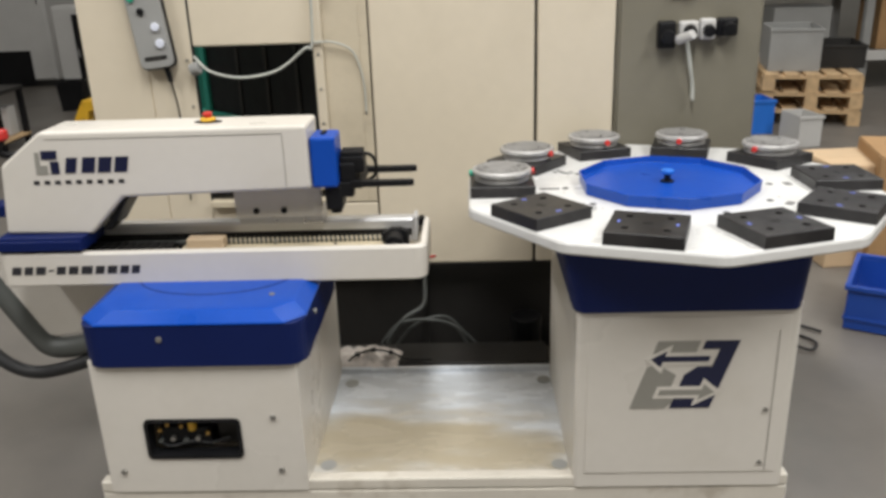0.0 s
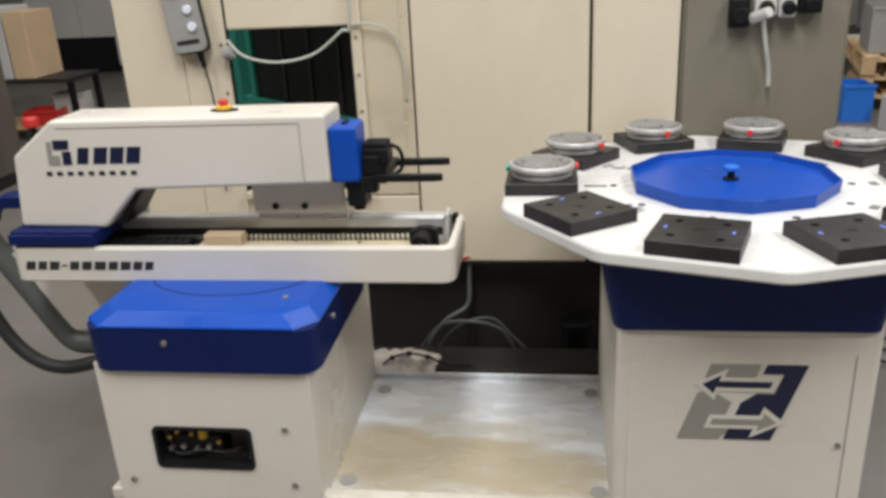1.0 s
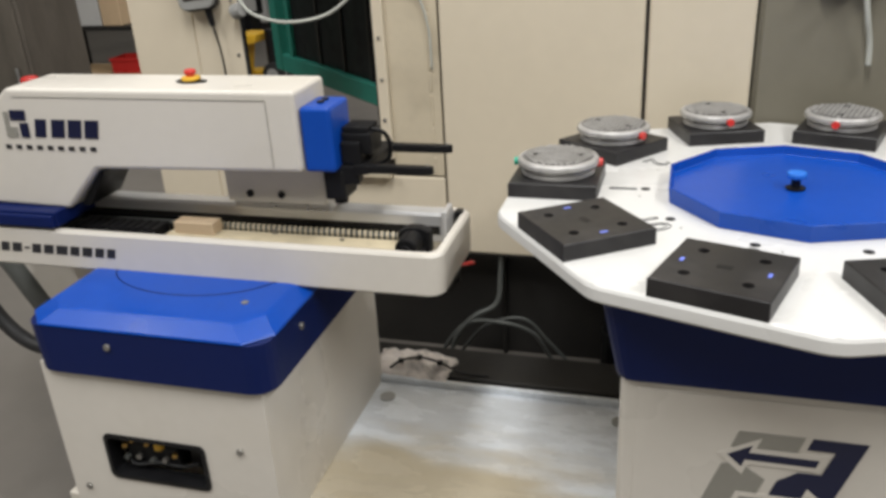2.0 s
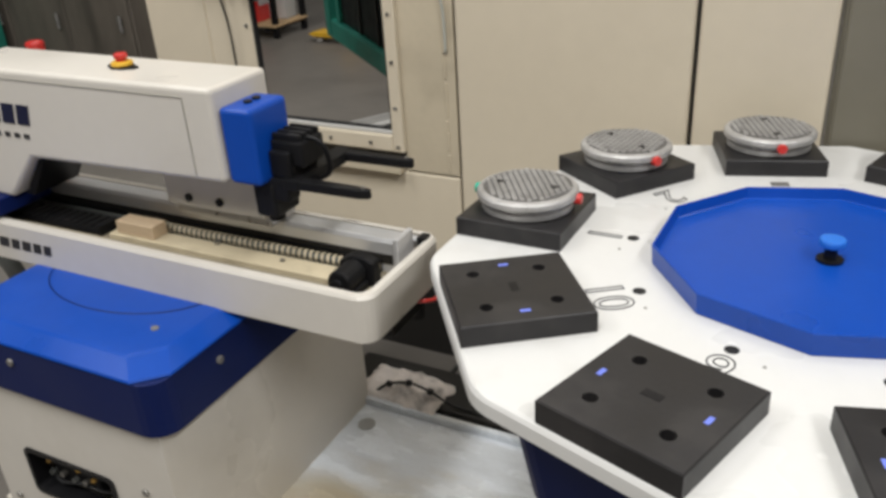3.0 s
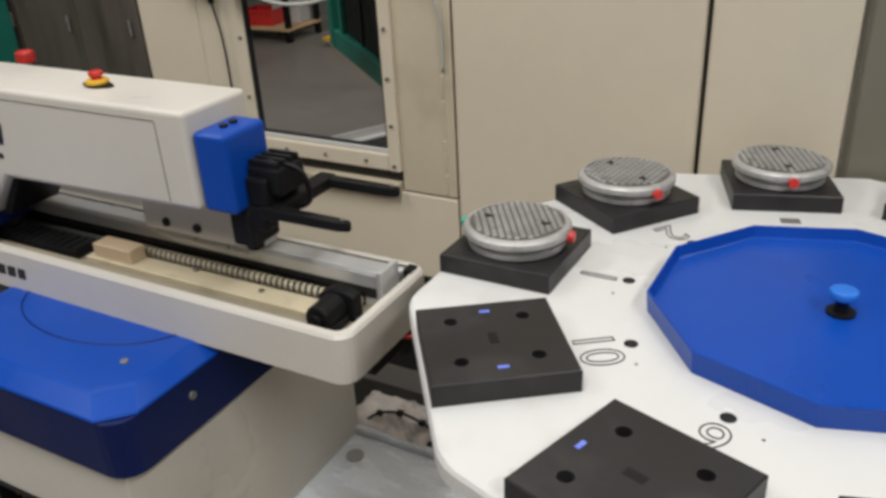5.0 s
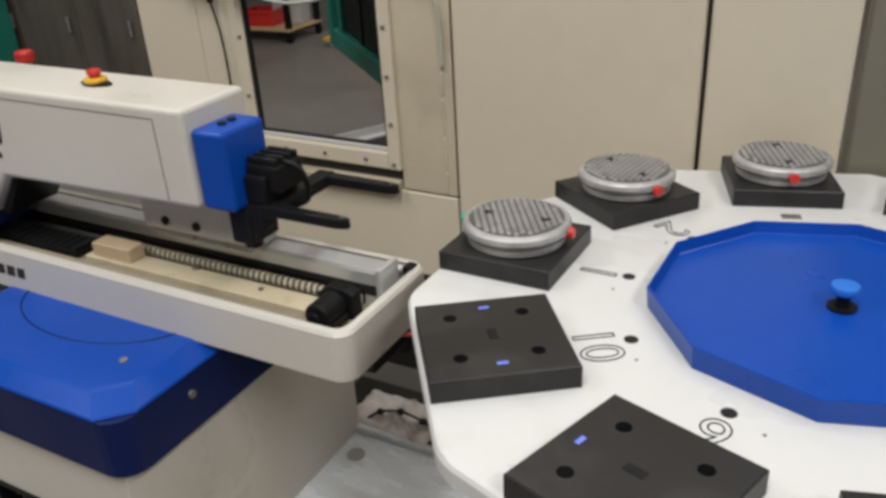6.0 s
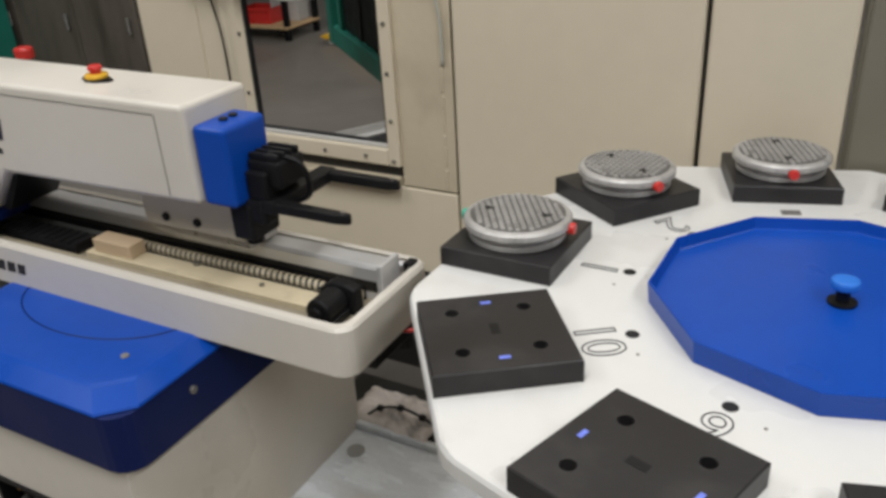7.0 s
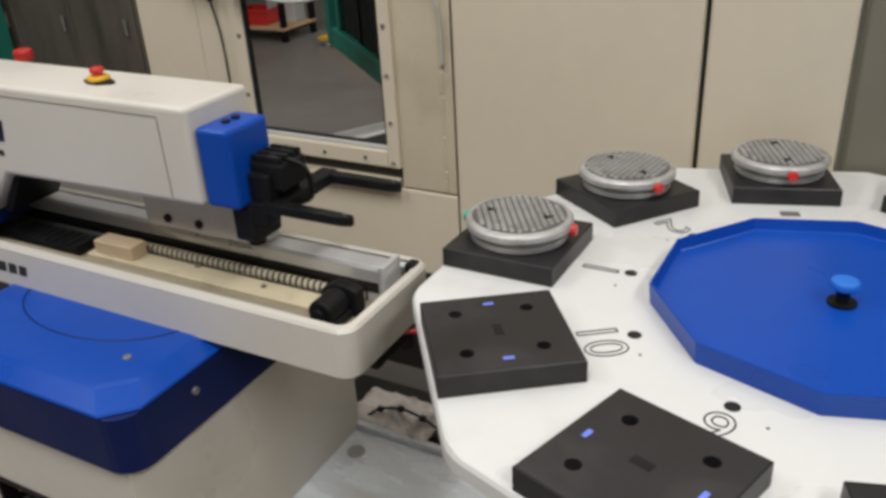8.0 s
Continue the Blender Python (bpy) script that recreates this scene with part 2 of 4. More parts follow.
# ---- hall ----
HX0, HX1, HY0, HY1, HZ = -9.0, 8.0, -4.5, 12.0, 5.0
thing(part("floor", box(HX0, HX1, HY0, HY1, -0.12, 0.0, 0), M_FLOOR), "grey sealed concrete workshop floor with stains", "floor", kind="structure")
thing(part("ceiling", box(HX0, HX1, HY0, HY1, HZ, HZ + 0.15, 0), M_CEIL), "plain pale hall ceiling above the machines", "ceiling", kind="structure")
thing(part("wall_north", box(HX0, HX1, HY1, HY1 + 0.2, 0, HZ, 0), M_WALL), "plain pale plastered hall wall, slightly dirty", "wall", kind="structure")
thing(part("wall_south", box(HX0, HX1, HY0 - 0.2, HY0, 0, HZ, 0), M_WALL), "plain pale plastered hall wall, slightly dirty", "wall", kind="structure")
thing(part("wall_west", box(HX0 - 0.2, HX0, HY0, HY1, 0, HZ, 0), M_WALL), "plain pale plastered hall wall, slightly dirty", "wall", kind="structure")
thing(part("wall_east", box(HX1, HX1 + 0.2, HY0, HY1, 0, HZ, 0), M_WALL), "plain pale plastered hall wall, slightly dirty", "wall", kind="structure")

# ---- machine enclosure behind the loader ----
Y0 = 2.98
TOP = 2.3


def enclosure():
    e = thing(empty("machine_enclosure", 0, Y0, 0), "tall cream enamelled machine enclosure with a see-through window opening", "machine")
    t = 0.07
    # broad post with a folded seam
    part("post", prism([(-1.165, 0), (-0.949, 0), (-0.9455, 0.006), (-0.942, 0), (-0.788, 0), (-0.788, 0.022), (-0.86, 0.022), (-0.86, t), (-1.165, t)], 0.0, TOP, "z", 0.0), M_CREAM, e)
    part("post_gasket", box(-0.7875, -0.782, 0.002, 0.020, 0.66, TOP, 0.001), M_RUBBER, e, "black rubber edging on the post")
    for zz in (0.86, 1.02, 1.18):
        part("screw", rod((-0.806, -0.004, zz), (-0.806, 0.002, zz), 0.005, 10), M_SCREW, e)
    part("lintel_panel", box(-0.7815, -0.364, 0.001, t, 1.225, TOP, 0.006), M_CREAM, e)
    # window frame: a narrow flange screwed on in front of the strip
    wf = part("window_frame", box(-0.362, -0.328, -0.012, 0.024, 0.706, TOP, 0.004), M_CREAM, e)
    part("sill", box(-0.7815, -0.3625, -0.012, 0.024, 0.706, 0.752, 0.005), M_CREAM, wf)
    part("sill_edge", box(-0.7815, -0.3625, -0.004, 0.022, 0.7525, 0.762, 0.002), M_PALEGREY, wf, "pale sill edge under the gasket")
    part("gasket", box(-0.7815, -0.372, 0.004, 0.014, 0.7625, 0.769, 0.001), M_RUBBER, wf, "black rubber gasket along the sill")
    part("gasket", box(-0.3675, -0.3625, -0.006, 0.022, 0.770, 1.223, 0.001), M_RUBBER, wf, "black rubber gasket up the stile")
    part("shadow_gap", box(-0.7815, -0.3285, 0.006, t, 0.676, 0.7055, 0.001), M_DARKGREY, wf, "dark gap under the sill")
    part("ledge", box(-0.7815, -0.335, -0.03, t, 0.650, 0.675, 0.004), M_CREAM_DIRTY, wf, "duller cream ledge below the window")
    for zz in (0.722, 0.83, 0.95, 1.07, 1.19):
        part("screw", rod((-0.345, -0.016, zz), (-0.345, -0.008, zz), 0.005, 10), M_SCREW, wf)
    for xx in (-0.69, -0.56, -0.43):
        part("screw", rod((xx, -0.016, 0.728), (xx, -0.008, 0.728), 0.005, 10), M_SCREW, wf)
    # strip with the bead of old sealant
    part("strip", box(-0.3275, -0.172, 0.0, t, 0.655, TOP, 0.0015), M_CREAM_DIRTY, e)
    random.seed(4)
    zz = 0.66
    while zz < 1.35:
        h = random.uniform(0.02, 0.06)
        seal = box(-0.203 + random.uniform(-0.002, 0.001), -0.196 + random.uniform(-0.001, 0.002), -0.0025, 0.001, zz, zz + h, 0.002, None, 1)
        part("sealant_bead", seal, M_CREAM_DIRTY, e)
        zz += h + random.uniform(0.0, 0.012)
    part("joint", box(-0.1715, -0.1662, 0.010, t, 0.405, TOP, 0), M_DARKGREY, e, "dark joint between panels")
    part("lower_panel", box(-0.7875, -0.172, 0.0, t, 0.407, 0.6495, 0.005), M_CREAM, e)
    part("panel", box(-0.166, 0.398, -0.004, t, 0.407, TOP, 0.007), M_CREAM, e)
    part("panel", box(0.408, 0.672, -0.004, t, 0.407, TOP, 0.007), M_CREAM, e)
    part("joint", box(0.3975, 0.4085, 0.015, t, 0.405, TOP, 0), M_DARKGREY, e, "dark joint between panels")
    part("foot_post", box(0.478, 0.672, 0.01, t, 0.0, 0.405, 0.004), M_CREAM, e)
    part("foot_post", box(-0.7875, -0.70, 0.01, t, 0.0, 0.405, 0.004), M_CREAM, e)
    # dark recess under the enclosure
    part("recess_back", box(-0.70, 0.478, 0.10, 0.12, 0.0, 0.405, 0), M_DARKGREY, e, "dark grey sheet at the back of the recess")
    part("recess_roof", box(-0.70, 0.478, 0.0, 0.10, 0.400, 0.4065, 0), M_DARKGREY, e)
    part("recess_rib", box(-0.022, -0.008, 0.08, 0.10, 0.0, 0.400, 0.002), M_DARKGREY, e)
    # cables strung across the window
    part("cable", tube([(-0.775, -0.02, 1.195), (-0.72, -0.035, 1.145), (-0.615, -0.03, 1.12), (-0.49, -0.02, 1.14), (-0.39, -0.02, 1.21), (-0.36, -0.025, 1.235), (-0.352, -0.02, 1.5)], 0.005), M_CABLE, e, "sagging pale cable", True)
    part("cable", tube([(-0.36, -0.02, 1.23), (-0.29, -0.025, 1.23), (-0.225, -0.015, 1.195), (-0.196, -0.008, 1.10), (-0.192, -0.006, 0.98)], 0.0035), M_CABLE, e, "thin pale cable", True)
    part("cable_gland", rod((-0.785, -0.03, 1.15), (-0.755, -0.035, 1.16), 0.022, 12, b=0.003), M_GREY, e, "blue-grey cable gland")
    return e


enclosure()


def control_pendant():
    p = thing(empty("control_pendant"), "grey handheld control pendant with pale buttons hung on the cream post", "remote control")
    p.matrix_basis = pose(-0.907, 2.974, 1.297, 0, -6, 0)
    part("case", prism(rounded(-0.058, 0.058, -0.135, 0.26, 0.022), -0.045, 0.0, "y", 0.006), M_GREY, p)
    part("rim", prism(rounded(-0.064, 0.064, -0.141, 0.266, 0.026), -0.03, -0.012, "y", 0.004), M_DARKGREY, p, "dark rubber rim")
    for bx, bz, m, r in ((0.025, 0.0, M_LABEL, 0.014), (0.028, -0.055, M_LABEL, 0.015), (-0.012, 0.055, M_BLACK, 0.012), (-0.035, 0.10, M_TEAL, 0.012),
                         (0.012, 0.12, M_BLACK, 0.012), (-0.03, 0.16, M_LABEL, 0.012), (0.02, 0.2, M_RED, 0.014)):
        part("button", rod((bx, -0.045, bz), (bx, -0.054, bz), r, 14, b=0.002), m, p)
    part("nameplate", box(-0.038, 0.04, -0.047, -0.044, -0.108, -0.094, 0.001), M_DARKGREY, p)
    part("cable", tube([(0.02, -0.02, -0.13), (0.024, -0.02, -0.19), (0.024, -0.012, -0.28), (0.010, -0.008, -0.42), (-0.016, -0.006, -0.62)], 0.003), M_BLACK, p, "black cable", True)
    part("cable_gland", rod((0.02, -0.02, -0.13), (0.024, -0.02, -0.19), 0.012, 12, r2=0.008), M_BLACK, p)
    return p


control_pendant()


def electrical_cabinet():
    c = thing(empty("electrical_cabinet", 0.922, 2.985, 0), "tall grey-brown enamelled electrical cabinet with black sockets", "cabinet")
    part("body", box(-0.245, 0.245, 0.0, 0.42, 0.0, 2.1, 0.006), M_GREYCAB, c)
    part("door", box(-0.236, 0.236, -0.014, -0.001, 0.08, 2.06, 0.006), M_GREYCAB, c)
    for sx, sz, m, w, h in ((-0.085, 1.222, M_BLACK, 0.03, 0.045), (-0.012, 1.238, M_PALEGREY, 0.032, 0.028), (0.05, 1.238, M_PALEGREY, 0.026, 0.034), (0.115, 1.243, M_BLACK, 0.034, 0.03)):
        s = part("socket", box(sx - w, sx + w, -0.05, -0.015, sz - h, sz + h, 0.008), m, c)
        part("socket_cover", rod((sx, -0.05, sz), (sx, -0.075, sz - 0.008), min(w, h) * 0.75, 16, b=0.003), M_BLACK, s)
    part("plug", rod((-0.05, -0.05, 1.205), (-0.012, -0.10, 1.228), 0.016, 12, b=0.003), M_PALEGREY, c)
    part("cable", tube([(-0.02, -0.06, 1.20), (-0.005, -0.06, 1.12), (0.010, -0.045, 1.06), (0.016, -0.04, 1.0)], 0.007), M_CABLE, c, "pale cable", True)
    part("switch_plate", box(-0.075, 0.01, -0.022, -0.014, 1.34, 1.43, 0.003), M_YELLOW, c, "yellow main switch plate")
    part("switch", rod((-0.032, -0.022, 1.385), (-0.032, -0.05, 1.385), 0.026, 16, b=0.004), M_RED, c)
    part("nameplate", box(0.05, 0.2, -0.02, -0.014, 1.34, 1.40, 0.002), M_PALEGREY, c)
    return c


electrical_cabinet()

# ---- loader base: platform, pedestal and column ----
BZ = 0.17


def loader_base():
    g = thing(empty("loader_base", 0, 0, 0), "cream lacquered loader base with blue-covered pedestal and logo column", "machine")
    part("platform", box(-0.865, 1.0, 1.972, 2.64, 0.0, BZ - 0.035, 0.006), M_WORN, g)
    part("rear_ledge", box(-0.40, 0.43, 2.642, 2.80, 0.0, BZ - 0.006, 0.006), M_DARKGREY, g, "dark grey ledge behind the platform")
    part("front_rail", box(-0.865, 1.0, 1.972, 2.01, BZ - 0.034, BZ, 0.005), M_WORN, g)
    part("drip_tray", prism(rounded(-0.30, 0.45, 2.011, 2.605, 0.01), BZ - 0.036, BZ - 0.022, "z", 0.003), M_PAN, g, "galvanised drip tray stained brown with oil")
    part("tray_rim", box(-0.30, 0.45, 2.606, 2.622, BZ - 0.03, BZ - 0.004, 0.003), M_PAN, g)
    for hx, hy in ((-0.244, 2.534), (-0.252, 2.07), (0.40, 2.06), (0.40, 2.54)):
        part("tray_hole", rod((hx, hy, BZ - 0.0225), (hx, hy, BZ - 0.019), 0.022, 18), M_GREY, g)
    # pedestal with a cut-out for the valves
    ped = bmesh.new()
    for x0, x1, z0, z1 in ((-0.832, -0.29, BZ - 0.03, 0.254), (-0.832, -0.708, 0.254, 0.362), (-0.462, -0.29, 0.254, 0.362), (-0.832, -0.29, 0.362, 0.545)):
        box(x0, x1, 1.968, 2.0, z0, z1, 0, ped)
    box(-0.832, -0.805, 2.0, 2.62, BZ - 0.03, 0.545, 0, ped)
    box(-0.317, -0.29, 2.0, 2.62, BZ - 0.03, 0.545, 0, ped)
    box(-0.805, -0.317, 2.59, 2.62, BZ - 0.03, 0.545, 0, ped)
    bmesh.ops.remove_doubles(ped, verts=ped.verts, dist=0.0002)
    pd = part("pedestal", ped, M_WHITE, g)
    cut = bmesh.new()
    out, inn = rounded(-0.715, -0.455, 0.247, 0.369, 0.016), rounded(-0.705, -0.465, 0.257, 0.359, 0.012)
    a0 = [cut.verts.new((x, 1.964, z)) for x, z in out]
    b0 = [cut.verts.new((x, 1.964, z)) for x, z in inn]
    a1 = [cut.verts.new((x, 1.972, z)) for x, z in out]
    b1 = [cut.verts.new((x, 2.004, z)) for x, z in inn]
    n = len(out)
    for i in range(n):
        j = (i + 1) % n
        cut.faces.new((a0[i], a0[j], b0[j], b0[i]))
        cut.faces.new((a0[i], a0[j], a1[j], a1[i]))
        cut.faces.new((b0[i], b0[j], b1[j], b1[i]))
    part("cutout_edge", cut, M_BLACK, pd, "black edging round the cut-out")
    part("valve_bay", box(-0.708, -0.462, 2.06, 2.07, 0.24, 0.38, 0), M_DARKGREY, pd)
    part("valve_body", box(-0.69, -0.55, 2.0, 2.05, 0.262, 0.325, 0.006), M_BLACK, pd)
    part("valve_body", box(-0.535, -0.475, 2.02, 2.05, 0.262, 0.35, 0.004), M_DARKGREY, pd)
    part("valve_knob", rod((-0.598, 2.0, 0.318), (-0.598, 2.0, 0.352), 0.012, 14, b=0.002), M_YELLOW, pd, "small yellow valve knob")
    for k in range(4):
        part("fitting", rod((-0.685 + 0.034 * k, 2.0, 0.288 + 0.006 * (k % 2)), (-0.685 + 0.034 * k, 1.988, 0.288 + 0.006 * (k % 2)), 0.007, 10), (M_HOSE, M_SCREW)[k % 2], pd)
    for kx, kz in ((-0.690, 0.318), (-0.668, 0.335), (-0.630, 0.330), (-0.560, 0.308)):
        part("fitting", rod((kx, 2.0, kz), (kx + 0.006, 1.99, kz + 0.002), 0.006, 8, b=0.001), M_BRASS, pd, "small brass fitting")
    part("hose", tube([(-0.69, 2.0, 0.28), (-0.66, 1.99, 0.272), (-0.60, 1.992, 0.285), (-0.55, 2.0, 0.275), (-0.50, 2.0, 0.29)], 0.004), M_RUBBER, pd, "thin black air hose", True)
    for sx, sz in ((-0.366, 0.371), (-0.358, 0.207), (-0.79, 0.207)):
        part("screw", rod((sx, 1.969, sz), (sx, 1.962, sz), 0.008, 12, b=0.002), M_SCREW, pd)
    # moulded cover with a broad chamfer and a shallow ring on top

    def shell(levels, steps):
        cov = bmesh.new()
        rows = []
        for inset, z in levels:
            x0, x1, y0, y1 = -0.838 + inset, -0.262 - inset, 1.955 + inset, 2.50 - inset
            c = 0.05
            pts = []
            for px, py, a in ((x1 - c, y1 - c, 0), (x0 + c, y1 - c, 90), (x0 + c, y0 + c, 180), (x1 - c, y0 + c, 270)):
                for k in range(steps + 1):
                    pts.append((px + c * math.cos(radians(a + 90 / steps * k)), py + c * math.sin(radians(a + 90 / steps * k))))
            rows.append([cov.verts.new((x, y, z)) for x, y in pts])
        for a, d in zip(rows, rows[1:]):
            for k in range(len(a)):
                cov.faces.new((a[k], a[(k + 1) % len(a)], d[(k + 1) % len(a)], d[k]))
        cov.faces.new(rows[0])
        cov.faces.new(rows[-1])
        return cov

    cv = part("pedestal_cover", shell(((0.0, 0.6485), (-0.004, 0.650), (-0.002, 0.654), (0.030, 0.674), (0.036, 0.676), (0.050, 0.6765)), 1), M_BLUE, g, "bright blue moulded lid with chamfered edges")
    # the skirt's colour carries the shade of the upright sides
    part("cover_skirt", shell(((0.004, 0.528), (0.0, 0.532), (-0.002, 0.646), (0.002, 0.648)), 5), M_BLUE_SHADED, cv, "blue moulded skirt with its shade put into the colour")
    ring = bmesh.new()
    cx, cy, rx, ry = -0.545, 2.215, 0.215, 0.135
    for i in range(48):
        t0, t1 = 2 * math.pi * i / 48, 2 * math.pi * (i + 1) / 48
        q = [(cx + rx * s * math.cos(t), cy + ry * s * math.sin(t), 0.6770 + h) for t, s, h in ((t0, 1.0, 0), (t1, 1.0, 0), (t1, 0.985, 0.0015), (t0, 0.985, 0.0015))]
        ring.faces.new([ring.verts.new(v) for v in q])
    bmesh.ops.remove_doubles(ring, verts=ring.verts, dist=0.0005)
    # ring in the darker blue, standing for the shade of a shallow groove
    part("moulded_ring", ring, M_BLUE_SHADED, cv)
    for p, q in (((-0.361, 2.075, 0.675), (-0.361, 2.075, 0.680)), ((-0.63, 1.957, 0.61), (-0.63, 1.949, 0.61)), ((-0.263, 2.117, 0.608), (-0.255, 2.117, 0.608))):
        part("cap_screw", rod(p, q, 0.008, 12, b=0.0015), M_SCREW, cv)
    # column
    part("column", prism(rounded(0.425, 0.982, 1.968, 2.60, 0.014, 4), BZ - 0.03, 0.675, "z", 0.0), M_WHITE, g)
    cl = part("column_panel", box(0.455, 0.955, 1.9655, 1.969, 0.185, 0.64, 0.001), M_WHITE, g)
    part("panel_gap", box(0.9295, 0.9307, 1.9635, 1.9665, 0.19, 0.60, 0), M_PRINTGREY, cl)
    for sx, sz in ((0.915, 0.375), (0.915, 0.215)):
        part("screw", rod((sx, 1.966, sz), (sx, 1.960, sz), 0.006, 10), M_SCREW, g)
    col = bmesh.new()
    rows = []
    for flare, z in ((0.0, 0.658), (0.003, 0.664), (0.032, 0.815), (0.030, 0.820)):
        rows.append([col.verts.new((x, y, z)) for x, y in rounded(0.418 - flare, 0.978 + flare * 0.4, 1.958 - flare * 0.3, 2.61 + flare, 0.03, 4)])
    for a, c in zip(rows, rows[1:]):
        for i in range(len(a)):
            col.faces.new((a[i], a[(i + 1) % len(a)], c[(i + 1) % len(a)], c[i]))
    col.faces.new(rows[0])
    col.faces.new(rows[-1])
    # shade under the table is put into the collar's blue
    part("column_collar", col, M_BLUE_SHADED, g, "blue moulded collar under the table, shade put into its colour")
    # printed emblem of two arrows in a leaning field
    lx, lz, sw, sh = 0.566, 0.383, 0.224, 0.192

    def em(name, pts, m, d):
        lean = 0.064
        part(name, prism([(lx + u * (sw - 0.02) + v * lean, lz + v * sh) for u, v in pts], 1.9635 - d, 1.9645, "y"), m, g)

    em("emblem_field", [(0, 0), (0.44, 0), (0.52, 0.14), (0.24, 0.14), (0.24, 0.32), (0.40, 0.32), (0.40, 0.5), (0.12, 0.66), (0.0, 0.62)], M_PRINTGREY, 0)
    em("emblem_field", [(0.0, 0.82), (0.0, 1), (0.52, 1), (0.52, 0.84), (0.2, 0.84)], M_PRINTGREY, 0)
    em("emblem_field", [(0.58, 1), (1.0, 1), (1.0, 0.0), (0.5, 0.0), (0.5, 0.5), (0.62, 0.62), (0.80, 0.62), (0.80, 0.88), (0.58, 0.88)], M_NAVY, 0)
    left = [(0.0, 0.74), (0.16, 0.86), (0.16, 0.78), (0.72, 0.78), (0.72, 0.70), (0.16, 0.70), (0.16, 0.62)]
    right = [(0.97, 0.24), (0.80, 0.36), (0.80, 0.28), (0.28, 0.28), (0.28, 0.20), (0.80, 0.20), (0.80, 0.12)]
    left_edge = [(-0.08, 0.74), (0.20, 0.95), (0.20, 0.83), (0.77, 0.83), (0.77, 0.65), (0.20, 0.65), (0.20, 0.53)]
    right_edge = [(1.06, 0.24), (0.76, 0.45), (0.76, 0.33), (0.23, 0.33), (0.23, 0.15), (0.76, 0.15), (0.76, 0.03)]
    em("emblem_border", left_edge, M_WHITE, 0.0005)
    em("emblem_border", right_edge, M_WHITE, 0.0005)
    em("emblem_arrow", left, M_NAVY, 0.0010)
    em("emblem_arrow", right, M_PRINTGREY, 0.0010)
    return g


loader_base()

# ---- linear axis ----


def linear_axis():
    g = thing(empty("linear_axis", 0, 0, 0), "long off-white rail bed with steel rails resting on the pedestal", "machine")
    X0, X1, YF, YB = -1.145, 0.045, 2.178, 2.455
    out = rounded(X0, X1, YF, YB, 0.032, 5)
    inn = rounded(X0 + 0.016, X1 - 0.014, YF + 0.014, YB - 0.014, 0.022, 5)
    t = bmesh.new()
    lv = [(out, 0.668, 0.006), (out, 0.674, 0.0), (out, 0.760, 0.0), (out, 0.766, 0.004)]

    def ring(pts, z, ins):
        cx, cy = (X0 + X1) / 2, (YF + YB) / 2
        return [t.verts.new((x - math.copysign(ins, x - cx), y - math.copysign(ins, y - cy), z)) for x, y in pts]

    rows = [ring(*q) for q in lv] + [ring(inn, 0.766, -0.003), ring(inn, 0.760, 0.0), ring(inn, 0.715, 0.0)]
    for a, c in zip(rows, rows[1:]):
        for i in range(len(a)):
            t.faces.new((a[i], a[(i + 1) % len(a)], c[(i + 1) % len(a)], c[i]))
    t.faces.new(rows[0])
    t.faces.new(rows[-1])
    part("bed", t, M_WHITE, g)
    part("inner_floor", box(-1.12, 0.02, 2.194, 2.44, 0.712, 0.722, 0.002), M_BED, g)
    # near side: two low worn strips, then the broad cream strip and the threaded spindle
    part("guide_strip", box(-1.02, -0.07, 2.206, 2.224, 0.7225, 0.730, 0.002), M_BED, g)
    part("guide_strip", box(-1.02, -0.07, 2.236, 2.252, 0.7225, 0.733, 0.002), M_BED, g)
    part("guide_groove", box(-1.02, -0.07, 2.2255, 2.2345, 0.7225, 0.725, 0), M_DARKGREY, g)
    part("wear_strip", box(-0.66, -0.055, 2.262, 2.311, 0.7225, 0.737, 0.002), M_STRIP, g, "cream painted strip beside the spindle")
    part("guide_groove", box(-0.68, -0.035, 2.3115, 2.3175, 0.7225, 0.734, 0), M_BLACK, g)
    part("guide_groove", box(-0.99, -0.03, 2.3425, 2.3485, 0.7225, 0.748, 0), M_BLACK, g)
    r = part("rail", prism([(2.349, 0.722), (2.396, 0.722), (2.396, 0.783), (2.391, 0.790), (2.354, 0.790), (2.349, 0.783)], -0.99, 0.0, "x", 0.0015), M_ALU, g, "broad bright aluminium guide rail")
    part("rail_groove", box(-0.985, -0.005, 2.3475, 2.3485, 0.740, 0.760, 0), M_DARKGREY, r)
    part("end_plate", box(0.001, 0.012, 2.342, 2.402, 0.72, 0.797, 0.002), M_ALU, g)
    sp = part("spindle", rod((-0.99, 2.330, 0.737), (-0.03, 2.330, 0.737), 0.0085, 14), M_HOSE, g, "threaded steel spindle", True)
    thread = bmesh.new()
    for k in range(43):
        tx = -0.60 + 0.0135 * k
        rod((tx, 2.330, 0.737), (tx + 0.0055, 2.3315, 0.737), 0.0112, 12, thread)
    part("thread", thread, M_STRIP, sp)
    part("rear_rail", rod((-1.0, 2.425, 0.757), (0.02, 2.425, 0.757), 0.011, 14), M_STEEL, g, smooth=True)
    part("rear_stop", box(0.012, 0.03, 2.412, 2.438, 0.745, 0.772, 0.003), M_BLACK, g)
    part("energy_chain", box(-1.06, -0.685, 2.258, 2.318, 0.7225, 0.742, 0.004), M_BLACK, g, "flat black cable chain lying in the bed")
